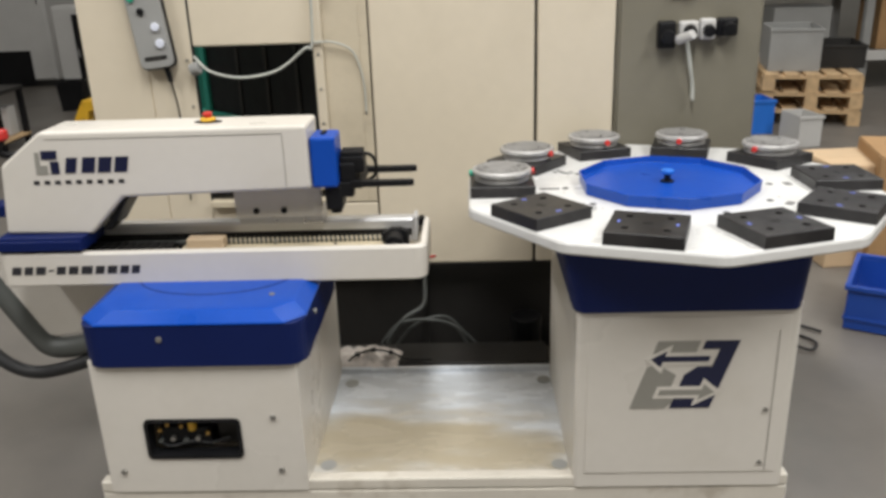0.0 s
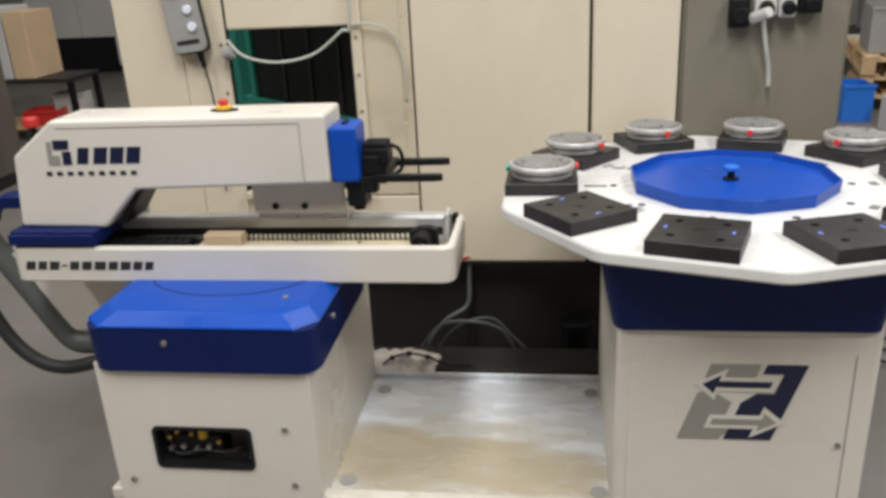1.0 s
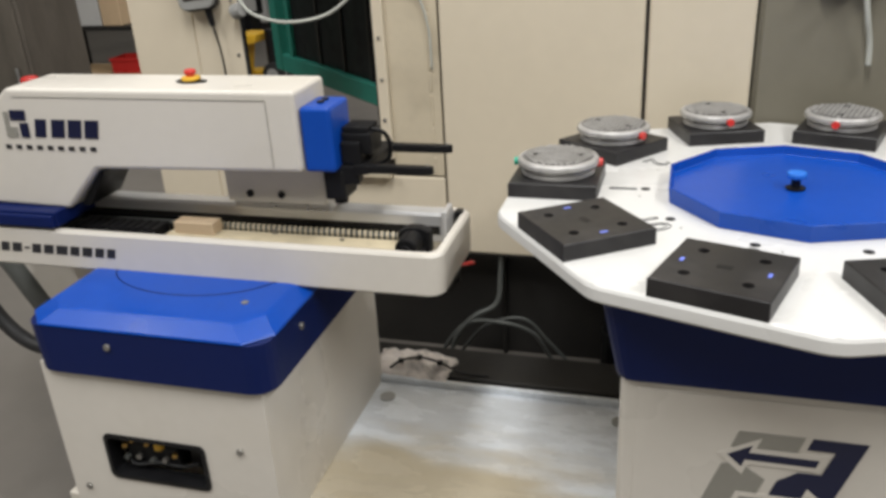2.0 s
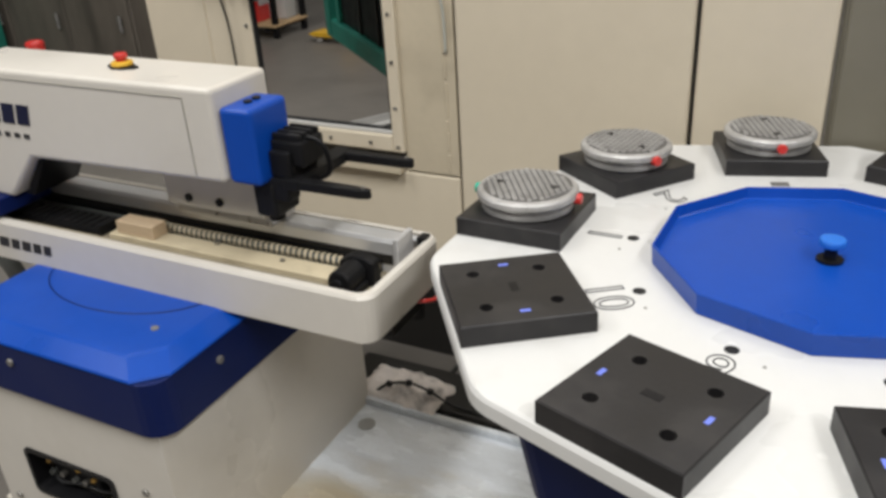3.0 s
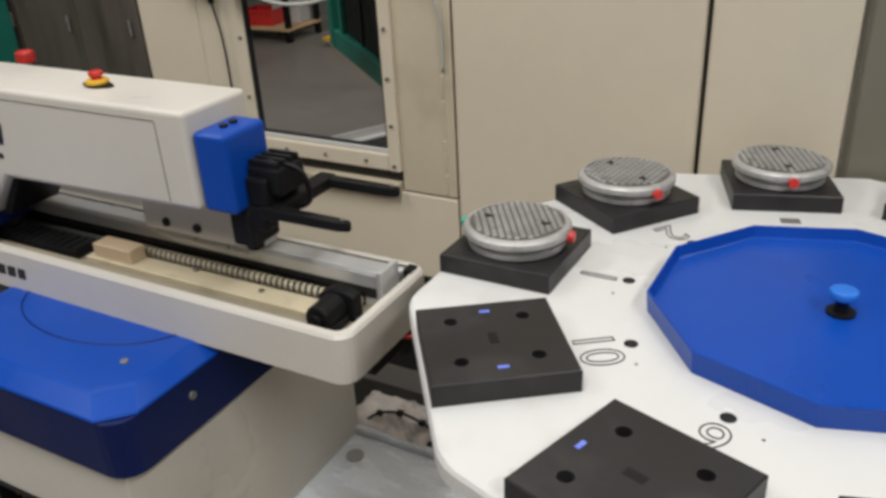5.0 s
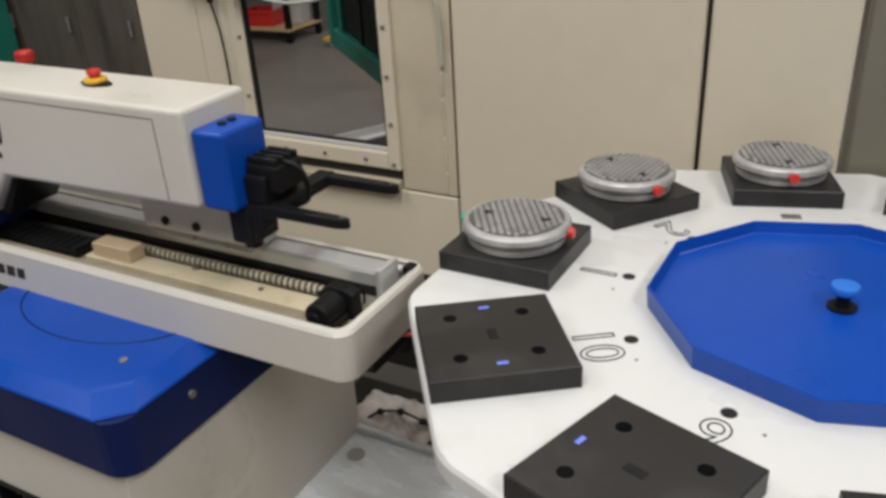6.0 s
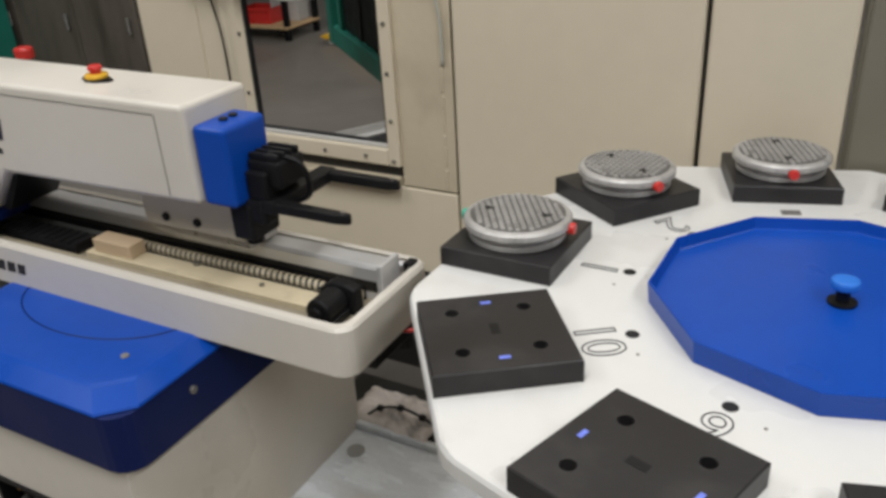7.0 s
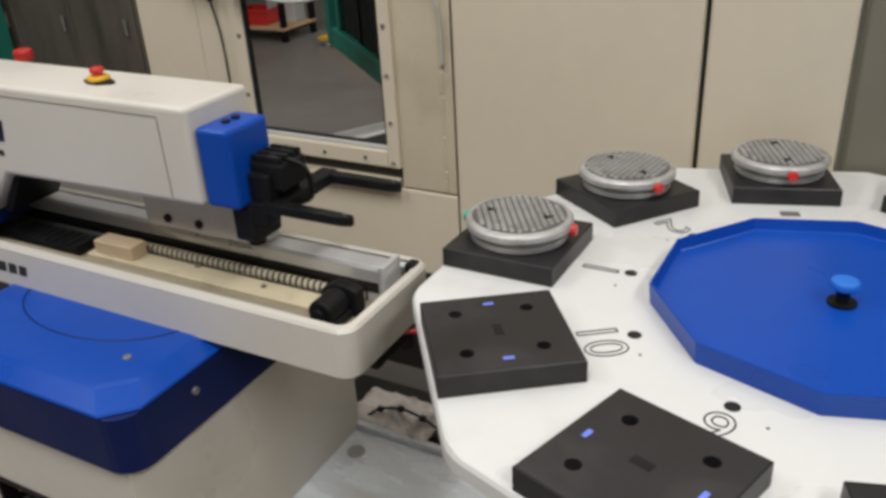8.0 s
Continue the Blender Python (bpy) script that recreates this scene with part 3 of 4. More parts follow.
    for k in range(16):
        part("chain_link", box(-1.055 + k * 0.0235, -1.036 + k * 0.0235, 2.260, 2.316, 0.7425, 0.748, 0.002), M_BLACK, g)
    # drive wheel at the bed's end
    d = part("drive_motor", rod((-0.048, 2.228, 0.752), (-0.048, 2.285, 0.752), 0.025, 20, b=0.004), M_BLACK, g, "black toothed drive wheel", False)
    part("motor_bracket", prism([(-0.085, 0.722), (-0.01, 0.722), (-0.01, 0.772), (-0.03, 0.780), (-0.06, 0.780), (-0.085, 0.765)], 2.286, 2.311, "y", 0.003), M_BLACK, d)
    part("hub", rod((-0.048, 2.220, 0.752), (-0.048, 2.228, 0.752), 0.012, 14, b=0.002), M_BLACK, d)
    part("motor_flange", box(-0.075, -0.02, 2.226, 2.285, 0.7225, 0.74, 0.004), M_BLACK, d)
    part("bed_screw", rod((-0.395, 2.306, 0.736), (-0.395, 2.306, 0.744), 0.007, 10), M_SCREW, g)
    part("bed_screw", rod((-0.22, 2.29, 0.736), (-0.22, 2.29, 0.741), 0.005, 10), M_SCREW, g)
    part("end_clamp", prism([(-1.14, 0.766), (-1.02, 0.766), (-1.03, 0.80), (-1.07, 0.815), (-1.11, 0.795)], 2.30, 2.40, "y", 0.006), M_PALEGREY, g)
    # support bracket under the bed, dark clamps at the free end
    part("bracket", box(-0.79, -0.31, 2.25, 2.42, 0.684, 0.670, 0.0), M_DARKGREY, g)
    part("under_clamp", box(-0.005, 0.03, 2.27, 2.40, 0.632, 0.668, 0.004), M_BLACK, g)
    part("under_clamp", rod((0.01, 2.40, 0.60), (0.01, 2.40, 0.668), 0.014, 10), M_BLACK, g)
    part("sensor_lead", tube([(0.02, 2.36, 0.66), (0.05, 2.37, 0.662), (0.056, 2.40, 0.652), (0.04, 2.42, 0.64)], 0.004), M_RED, g, "thin reddish sensor lead", True)
    # product mark on the bed, worn dark bars
    xs = -1.105
    for w in (0.026, 0.024, 0.027, 0.014, 0.025, 0.027, 0.031, 0.025, 0.027, 0.024, 0.022):
        h0, h1 = (0.714, 0.719) if w == 0.014 else (0.705, 0.728)
        part("mark_bar", prism([(xs, h0), (xs + w, h0), (xs + w + 0.006, h1), (xs + 0.006, h1)], YF - 0.0012, YF + 0.0005, "y"), M_INK, g)
        xs += w + 0.0085
    # column on which the bed stands
    part("stand", box(-0.78, -0.33, 2.24, 2.44, 0.6855, 0.662, 0), M_DARKGREY, g)
    return g


linear_axis()


def wood_block():
    thing(part("wood_block", box(-0.640, -0.535, 2.270, 2.311, 0.7375, 0.766, 0.002), M_BLOCK), "small pale wooden block lying in the rail bed", "block")


wood_block()

# ---- carriage with gripper, parked along the axis ----


def carriage():
    g = thing(empty("gripper_carriage", -0.262, -0.008, 0.003), "off-white gripper carriage with a blue end box and black gripper fingers", "machine")
    body = prism([(0, 0.917), (0, 1.090), (-0.714, 1.090), (-0.836, 0.998), (-0.857, 0.808), (-0.617, 0.803), (-0.516, 0.905)], 2.228, 2.386, "y", 0.009, seg=3)
    h = part("housing", body, M_WHITE, g)
    part("panel_seam", box(-0.0655, -0.0643, 2.2265, 2.2285, 0.925, 1.07, 0), M_PRINTGREY, h)
    part("panel_seam", box(-0.70, -0.066, 2.2265, 2.2285, 1.0705, 1.0715, 0), M_PRINTGREY, h)
    # shade below the housing is put into the block's and lip's blue
    part("foot_block", box(-0.872, -0.630, 2.192, 2.332, 0.768, 0.806, 0.004), M_BLUE_SHADED, g, "blue sliding block under the housing")
    part("foot_lip", box(-0.872, -0.632, 2.180, 2.1915, 0.770, 0.800, 0.004), M_BLUE_SHADED, g)
    part("wedge", prism([(-0.60, 0.805), (-0.53, 0.893), (-0.515, 0.893), (-0.575, 0.805)], 2.25, 2.37, "y", 0.002), M_BLACK, g)
    part("slide_plate", box(-0.235, 0.012, 2.304, 2.318, 0.815, 0.918, 0.003), M_WHITE, g)
    for sx in (-0.175, -0.096):
        part("screw", rod((sx, 2.304, 0.836), (sx, 2.299, 0.836), 0.0085, 12), M_BLACK, g)
    part("runner", box(-0.23, 0.01, 2.319, 2.40, 0.7905, 0.83, 0.003), M_STEEL, g)
    # blue end box and gripper
    b = part("end_box", box(0.0015, 0.072, 2.238, 2.344, 0.915, 1.055, 0.009, seg=3), M_BLUE, g, "blue end box with rounded edges")
    for k, y in enumerate((2.282, 2.306)):
        part("vent_plug", rod((0.035, y, 1.054), (0.035, y, 1.060), 0.008, 12, b=0.002), M_BLACK, b)
    jaw = box(0.073, 0.118, 2.268, 2.352, 0.925, 0.975, 0.005)
    box(0.073, 0.140, 2.278, 2.348, 0.945, 0.992, 0.005, jaw)
    part("gripper_body", jaw, M_BLACK, g)
    for k in range(4):
        part("jaw_rib", box(0.076, 0.136, 2.282 + 0.017 * k, 2.291 + 0.017 * k, 0.9925, 1.004, 0.002), M_BLACK, g)
    low = box(0.03, 0.078, 2.262, 2.335, 0.845, 0.913, 0.006)
    box(0.04, 0.11, 2.265, 2.30, 0.880, 0.924, 0.005, low)
    part("gripper_drive", low, M_BLACK, g)
    part("drive_foot", rod((0.055, 2.29, 0.832), (0.055, 2.29, 0.846), 0.016, 14, b=0.002), M_BLACK, g)
    for y in (2.275, 2.428):
        fb = prism([(0.11, y - 0.012), (0.255, y - 0.010), (0.275, y - 0.004), (0.275, y + 0.006), (0.25, y + 0.010), (0.11, y + 0.012)], 0.908, 0.926, "z", 0.003)
        f = part("finger", fb, M_BLACK, g)
        part("fixing_screw", rod((0.262, y, 0.926), (0.262, y, 0.929), 0.004, 10), M_SCREW, f)
    part("cross_arm", box(0.10, 0.135, 2.262, 2.441, 0.905, 0.9285, 0.004), M_BLACK, g)
    part("air_line", tube([(0.10, 2.30, 1.0), (0.16, 2.31, 0.985), (0.165, 2.32, 0.93), (0.12, 2.33, 0.90)], 0.005), M_BLACK, g, "thin black air line", True)
    # maker's mark, plain shapes
    mx = -0.738
    part("mark_block", prism([(mx, 0.976), (mx + 0.032, 0.976), (mx + 0.034, 1.000), (mx + 0.014, 1.000), (mx + 0.016, 1.036), (mx + 0.004, 1.036)], 2.2262, 2.2275, "y"), M_PRINTGREY, g)
    part("mark_block", prism([(mx + 0.020, 1.016), (mx + 0.062, 1.016), (mx + 0.066, 1.040), (mx + 0.022, 1.040)], 2.2262, 2.2275, "y"), M_NAVY, g)
    part("mark_block", prism([(mx + 0.040, 0.976), (mx + 0.064, 0.976), (mx + 0.066, 1.010), (mx + 0.042, 1.010)], 2.2262, 2.2275, "y"), M_NAVY, g)
    for k, w in enumerate((0.030, 0.036, 0.036, 0.036)):
        u = mx + 0.078 + 0.0445 * k
        part("mark_bar", prism([(u, 0.978), (u + w, 0.978), (u + w + 0.010, 1.020), (u + 0.010, 1.020)], 2.2262, 2.2275, "y"), M_NAVY, g)
    for k in range(9):
        part("mark_bar", box(mx - 0.012 + 0.029 * k, mx + 0.003 + 0.029 * k, 2.2262, 2.2275, 0.948, 0.958, 0), M_INK, g)
    # curved blue guard for the trailing cables
    turns = [radians(90 + 90 * i / 8) for i in range(9)]
    outer = [(-0.955 + 0.115 * math.cos(a), 0.772 + 0.090 * math.sin(a)) for a in turns]
    inner = [(-0.955 + 0.080 * math.cos(a), 0.772 + 0.056 * math.sin(a)) for a in reversed(turns)]
    part("cable_guard", prism([(-0.845, 0.862)] + outer + inner + [(-0.845, 0.828)], 2.32, 2.39, "y", 0.003), M_BLUE_SHADED, g, "curved blue cable guard")
    return g


carriage()


def emergency_stop():
    e = thing(empty("emergency_stop", -0.541, 2.298, 1.0935), "red emergency stop button on a yellow collar on the carriage", "button")
    part("plate", prism([(-0.036, -0.005), (-0.012, -0.018), (0.012, -0.018), (0.036, -0.005), (0.036, 0.005), (0.012, 0.018), (-0.012, 0.018), (-0.036, 0.005)], 0.0, 0.004, "z", 0.001), M_BLACK, e)
    part("collar", rod((0, 0, 0.004), (0, 0, 0.013), 0.021, 20, b=0.003), M_YELLOW, e, "yellow collar")
    part("stem", rod((0, 0, 0.013), (0, 0, 0.017), 0.010, 14), M_RED, e)
    part("button", rod((0, 0, 0.017), (0, 0, 0.028), 0.013, 20, b=0.004), M_RED, e, "red mushroom button")


emergency_stop()

# ---- carousel ----
CX, CY, TZ = 0.726, 2.368, 0.862
PHASE = -108.5
TILT = Matrix.Translation((CX, CY, TZ)) @ Matrix.Rotation(radians(-1.2), 4, "X") @ Matrix.Translation((0, 0, -TZ))  # the table hangs a little to the back
STEP = 36.0


def ring_of(radius, turn, z, n=10):
    return [(radius * math.cos(radians(turn + 360 / n * k)), radius * math.sin(radians(turn + 360 / n * k)), z) for k in range(n)]


def letters(text, size, material, name, parent, m):
    """A number in the built-in font, drawn as a fine engraved outline."""
    curve = bpy.data.curves.new(name, "FONT")
    curve.body, curve.size, curve.align_x, curve.align_y = text, size, "CENTER", "CENTER"
    curve.fill_mode, curve.bevel_depth, curve.bevel_resolution = "NONE", 0.0011, 0
    tmp = bpy.data.objects.new(name, curve)
    scene.collection.objects.link(tmp)
    me = bpy.data.meshes.new_from_object(tmp)
    bpy.data.objects.remove(tmp)
    me.materials.append(material)
    ob = new(name, me)
    ob.parent, ob.matrix_basis = parent, m
    return ob


def carousel():
    c = thing(empty("carousel", CX, CY, 0), "white ten-sided carousel table with a blue tray and numbered stations", "turntable")
    c.matrix_basis = TILT
    v0 = PHASE + STEP / 2
    top = bmesh.new()
    rows = [[top.verts.new(p) for p in ring_of(r, v0, z)] for r, z in ((0.562, TZ - 0.036), (0.588, TZ - 0.031), (0.593, TZ - 0.026), (0.593, TZ - 0.007), (0.590, TZ - 0.002), (0.585, TZ))]
    for a, d in zip(rows, rows[1:]):
        for i in range(10):
            top.faces.new((a[i], a[(i + 1) % 10], d[(i + 1) % 10], d[i]))
    top.faces.new(rows[0])
    top.faces.new(rows[-1])
    bmesh.ops.recalc_face_normals(top, faces=top.faces)
    bevel(top, 0.022, 3, [e for e in top.edges if abs((e.verts[0].co - e.verts[1].co).z) > 0.004 and e.calc_face_angle(0) > 0.4])
    part("tabletop", top, M_TABLE, c)
    part("hub", rod((0, 0, TZ - 0.05), (0, 0, TZ - 0.039), 0.24, 32), M_BLACK, c)
    # blue tray: low walls folded up round a flat floor
    tray = bmesh.new()
    prof = ((0.2495, TZ + 0.0005), (0.2525, TZ + 0.0315), (0.2515, TZ + 0.033), (0.2495, TZ + 0.033), (0.2450, TZ + 0.0155), (0.2430, TZ + 0.014))
    rows = [[tray.verts.new(p) for p in ring_of(r, v0, z)] for r, z in prof]
    for a, d in zip(rows, rows[1:]):
        for i in range(10):
            tray.faces.new((a[i], a[(i + 1) % 10], d[(i + 1) % 10], d[i]))
    tray.faces.new(rows[0])
    tray.faces.new(rows[-1])
    tr = part("tray", tray, M_BLUE, c, "shallow blue ten-sided sheet metal tray")
    kb = rod((0, 0, TZ + 0.014), (0, 0, TZ + 0.018), 0.019, 20)
    rod((0, 0, TZ + 0.018), (0, 0, TZ + 0.038), 0.009, 16, kb)
    part("knob_foot", kb, M_BLACK, tr, smooth=False)
    part("knob", rod((0, 0, TZ + 0.037), (0, 0, TZ + 0.050), 0.0185, 22, b=0.004), M_BIN, tr, "round blue knob")
    numbers = {0: "9", -1: "10", -2: "1", -3: "2"}
    for k in range(10):
        a = PHASE + STEP * k
        m = Matrix.Rotation(radians(a), 4, "Z")
        p = m @ Vector((0.287, 0, TZ))
        part("station_hole", rod((p.x, p.y, TZ - 0.002), (p.x, p.y, TZ + 0.0008), 0.0095, 16), M_HOLE, c)
        key = k if k < 5 else k - 10
        if key in numbers:
            letters(numbers[key], 0.080, M_INK, "station_number", c, m @ pose(0.336, 0.004, TZ + 0.0006, 0, 0, 90))
        else:
            part("station_mark", box(-0.010, 0.010, -0.016, 0.016, 0, 0.0008, 0), M_ETCH, c).matrix_basis = m @ pose(0.338, 0, TZ)
        q = m @ Matrix.Rotation(radians(9), 4, "Z") @ Vector((0.30, 0, TZ))
        part("rivet", rod((q.x, q.y, TZ - 0.001), (q.x, q.y, TZ + 0.001), 0.0022, 8), M_SCREW, c)
    return c


carousel()


def pallet_plate():
    s = 0.089
    g = thing(empty("clamping_plate"), "square black anodised clamping plate with four bores on the white table", "plate", "clamping plates on the carousel")
    bm = bmesh.new()
    # slab with four open bores
    lines = [-s, -0.060, -0.036, 0.036, 0.060, s]
    holes = {(1, 1), (1, 3), (3, 1), (3, 3)}
    T = 0.031
    grid = {}

    def vert(x, y, z):
        key = (round(x, 5), round(y, 5), round(z, 5))
        if key not in grid:
            grid[key] = bm.verts.new(key)
        return grid[key]

    n = 16
    for i in range(5):
        for j in range(5):
            x0, x1, y0, y1 = lines[i], lines[i + 1], lines[j], lines[j + 1]
            if (i, j) in holes:
                cx, cy, r = (x0 + x1) / 2, (y0 + y1) / 2, 0.0092
                corner = [(x1, y1), (x0, y1), (x0, y0), (x1, y0)]
                circ = [(cx + r * math.cos(2 * math.pi * k / n), cy + r * math.sin(2 * math.pi * k / n)) for k in range(n)]
                for q in range(4):
                    arc = [circ[(q * 4 + k) % n] for k in range(5)]
                    mid = corner[q]
                    side0 = (cx + (x1 - cx) * round(math.cos(q * math.pi / 2)), cy + (y1 - cy) * round(math.sin(q * math.pi / 2)))
                    side1 = (cx + (x1 - cx) * round(math.cos((q + 1) * math.pi / 2)), cy + (y1 - cy) * round(math.sin((q + 1) * math.pi / 2)))
                    bm.faces.new([vert(x, y, T) for x, y in [side0, mid, side1] + arc[::-1]])
                    for (ax, ay), (bx, by) in zip(arc, arc[1:]):
                        bm.faces.new((vert(ax, ay, T), vert(bx, by, T), vert(bx, by, 0.004), vert(ax, ay, 0.004)))
                bm.faces.new([vert(x, y, 0.004) for x, y in circ])
            else:
                bm.faces.new((vert(x0, y0, T), vert(x1, y0, T), vert(x1, y1, T), vert(x0, y1, T)))
    c = 0.002
    lo = [vert(sx * (s + 0.0015), sy * (s + 0.0015), 0) for sx, sy in ((-1, -1), (1, -1), (1, 1), (-1, 1))]
    hi = [vert(sx * (s + 0.0015), sy * (s + 0.0015), T - c) for sx, sy in ((-1, -1), (1, -1), (1, 1), (-1, 1))]
    for i in range(4):
        bm.faces.new((lo[i], lo[(i + 1) % 4], hi[(i + 1) % 4], hi[i]))
    bm.faces.new(lo)
    edge = [vert(sx * s, sy * s, T) for sx, sy in ((-1, -1), (1, -1), (1, 1), (-1, 1))]
    for i in range(4):
        bm.faces.new((hi[i], hi[(i + 1) % 4], edge[(i + 1) % 4], edge[i]))
    part("slab", bm, M_PLATE, g)
    for x, y in ((-0.048, -0.048), (-0.048, 0.048), (0.048, -0.048), (0.048, 0.048)):
        part("bore_floor", rod((x, y, 0.0045), (x, y, 0.006), 0.0088, 14), M_HOLE, g)
    for y in (-0.067, 0.067):
        part("print_mark", box(-0.007, 0.007, y - 0.003, y + 0.003, T - 0.0005, T + 0.0006, 0), M_BLUEMARK, g, "small blue printed mark")
    part("pocket", box(-0.006, 0.006, -0.012, 0.012, T - 0.0005, T + 0.0005, 0), M_BLACK, g)
    return g


def round_vise():
    g = thing(empty("round_fixture"), "round grey steel fixture with studded top on a black plate", "fixture", "round fixtures on the carousel")
    b = bmesh.new()
    prof = ((0.074, 0.0), (0.0775, 0.002), (0.0775, 0.010), (0.073, 0.012), (0.073, 0.017), (0.083, 0.0195), (0.085, 0.022), (0.085, 0.030), (0.082, 0.0335), (0.076, 0.035))
    n = 40
    rows = [[b.verts.new((r * math.cos(2 * math.pi * k / n), r * math.sin(2 * math.pi * k / n), z)) for k in range(n)] for r, z in prof]
    for a, d in zip(rows, rows[1:]):
        for i in range(n):
            b.faces.new((a[i], a[(i + 1) % n], d[(i + 1) % n], d[i]))
    b.faces.new(rows[0])
    b.faces.new(rows[-1])
    part("body", b, M_VISE, g, smooth=False)
    # darker disc under the studs raises the contrast of the pattern
    part("top_recess", rod((0, 0, 0.0345), (0, 0, 0.0356), 0.0745, 32), M_DISC, g, "darker recessed face between the studs")
    studs = bmesh.new()
    for i in range(-6, 7):
        for j in range(-6, 7):
            x, y = i * 0.0118 + (0.0059 if j % 2 else 0), j * 0.0110
            if math.hypot(x, y) < 0.071 and not (abs(y) < 0.009 and 0.036 < abs(x) < 0.056):
                rod((x, y, 0.0345), (x, y, 0.0385), 0.0050, 6, studs, r2=0.0040)
    part("studs", studs, M_VISE, g)
    for x in (-0.046, 0.046):
        part("slot", box(x - 0.008, x + 0.008, -0.0022, 0.0022, 0.0347, 0.0372, 0), M_BLACK, g)
        for dx in (-0.008, 0.005):
            part("slot", box(x + dx, x + dx + 0.003, -0.008, 0.008, 0.0347, 0.0374, 0), M_BLACK, g)
    part("latch", rod((-0.078, 0, 0.021), (-0.093, 0, 0.021), 0.009, 12, b=0.002), M_RED, g, "red release plug")
    part("latch", rod((0.078, 0, 0.021), (0.093, 0, 0.021), 0.009, 12, b=0.002), M_TEAL, g, "green release plug")
    return g


plate0, vise0 = pallet_plate(), round_vise()
for k in range(10):
    a = PHASE + STEP * k
    m = TILT @ Matrix.Rotation(radians(a), 4, "Z") @ pose(0.469, 0, TZ, 0, 0, 0)
    if k == 0:
        plate0.matrix_basis = m
    else:
        copy_thing(plate0, m)
    if 4 <= k <= 8:
        mv = m @ pose(0, 0, 0.0315, 0, 0, 0 if k % 2 else 4)
        if k == 4:
            vise0.matrix_basis = mv
        else:
            copy_thing(vise0, mv)

# ---- round the loader ----


def bent_tube():
    g = thing(empty("support_arm", 0, 0, 0), "bent grey tubular arm with an off-white gusset beneath the rail bed", "bracket")
    part("tube", tube([(-1.40, 2.40, 0.76), (-1.34, 2.40, 0.66), (-1.265, 2.40, 0.53), (-1.205, 2.40, 0.425), (-1.165, 2.40, 0.378), (-1.10, 2.40, 0.372), (-1.0, 2.40, 0.392), (-0.90, 2.40, 0.41)], 0.034, 12), M_HOSE, g, "thick grey tube", True)
    part("gusset", prism([(-1.31, 0.66), (-1.17, 0.42), (-1.145, 0.412), (-0.86, 0.45), (-0.86, 0.667), (-1.30, 0.667)], 2.395, 2.415, "y", 0.003), M_WHITE, g)
    part("hose", tube([(-1.42, 2.36, 0.58), (-1.36, 2.36, 0.42), (-1.29, 2.36, 0.335), (-1.20, 2.36, 0.305), (-1.08, 2.37, 0.325), (-0.95, 2.40, 0.36), (-0.84, 2.45, 0.38)], 0.021, 10), M_RUBBER, g, "black rubber hose", True)


bent_tube()


def rag():
    random.seed(9)
    bm = bmesh.new()
    bmesh.ops.create_grid(bm, x_segments=22, y_segments=14, size=0.5)
    for v in bm.verts:
        x, y = v.co.x, v.co.y
        edge = max(0.0, 1 - (abs(x) * 2) ** 4) * max(0.0, 1 - (abs(y) * 2) ** 4)
        h = 0.045 * edge * (0.55 + 0.9 * noise.noise(Vector((x * 6, y * 6, 3))))
        v.co = Vector((x * 0.24 + 0.012 * noise.noise(Vector((y * 7, 1, x * 5))), y * 0.13 + 0.012 * noise.noise(Vector((x * 8, 4, 0))), max(0.001, h)))
    bmesh.ops.solidify(bm, geom=bm.faces[:], thickness=0.003)
    ob = thing(part("rag", bm, M_CLOTH, smooth=True), "crumpled dirty pinkish-white cleaning rag on the dark ledge", "cloth")
    ob.matrix_basis = pose(-0.215, 2.682, BZ - 0.0045, 0, 0, -4)


rag()


def sensor_cable():
    c = thing(empty("sensor_cable", 0, 0, 0), "thin black cable with clips lying over the rag", "cable")
    line = [(-0.275, 2.632, BZ + 0.004), (-0.235, 2.640, BZ + 0.034), (-0.18, 2.648, BZ + 0.046), (-0.12, 2.650, BZ + 0.034), (-0.06, 2.655, BZ + 0.004), (0.02, 2.66, BZ - 0.001)]
    part("cable", tube(line, 0.0035, 7), M_RUBBER, c, "", True)
    for k in (1, 2, 3):
        x, y, z = line[k]
        part("clip", box(x - 0.008, x + 0.008, y - 0.007, y + 0.007, z - 0.006, z + 0.006, 0.002), M_BLACK, c)


sensor_cable()


def recess_clutter():
    g = thing(empty("floor_hoses", 0, 2.94, 0), "tangle of black hoses lying under the enclosure", "hose")
    part("hose", tube([(-0.22, 0.02, 0.03), (-0.12, 0.0, 0.17), (0.0, -0.02, 0.20), (0.10, 0.0, 0.16), (0.16, 0.03, 0.05), (0.24, 0.0, 0.02)], 0.007), M_HOSE, g, "", True)
    part("hose", tube([(-0.16, 0.06, 0.02), (-0.06, 0.04, 0.15), (0.06, 0.05, 0.18), (0.14, 0.06, 0.10), (0.22, 0.05, 0.02)], 0.006), M_HOSE, g, "", True)
    part("hose", tube([(-0.25, -0.02, 0.02), (0.0, -0.03, 0.03), (0.2, 0.0, 0.02), (0.38, -0.03, 0.02)], 0.012), M_HOSE, g, "", True)
    part("hose", tube([(-0.01, 0.07, 0.44), (-0.012, 0.06, 0.33), (-0.02, 0.03, 0.24), (-0.09, 0.0, 0.20), (-0.15, 0.0, 0.12), (-0.18, 0.01, 0.02)], 0.009), M_HOSE, g, "pale grey hose", True)
    thing(part("waste_drum", rod((0.37, 2.95, 0.0), (0.37, 2.95, 0.20), 0.06, 18, b=0.008), M_BLACK), "small black round canister in the dark recess", "canister")


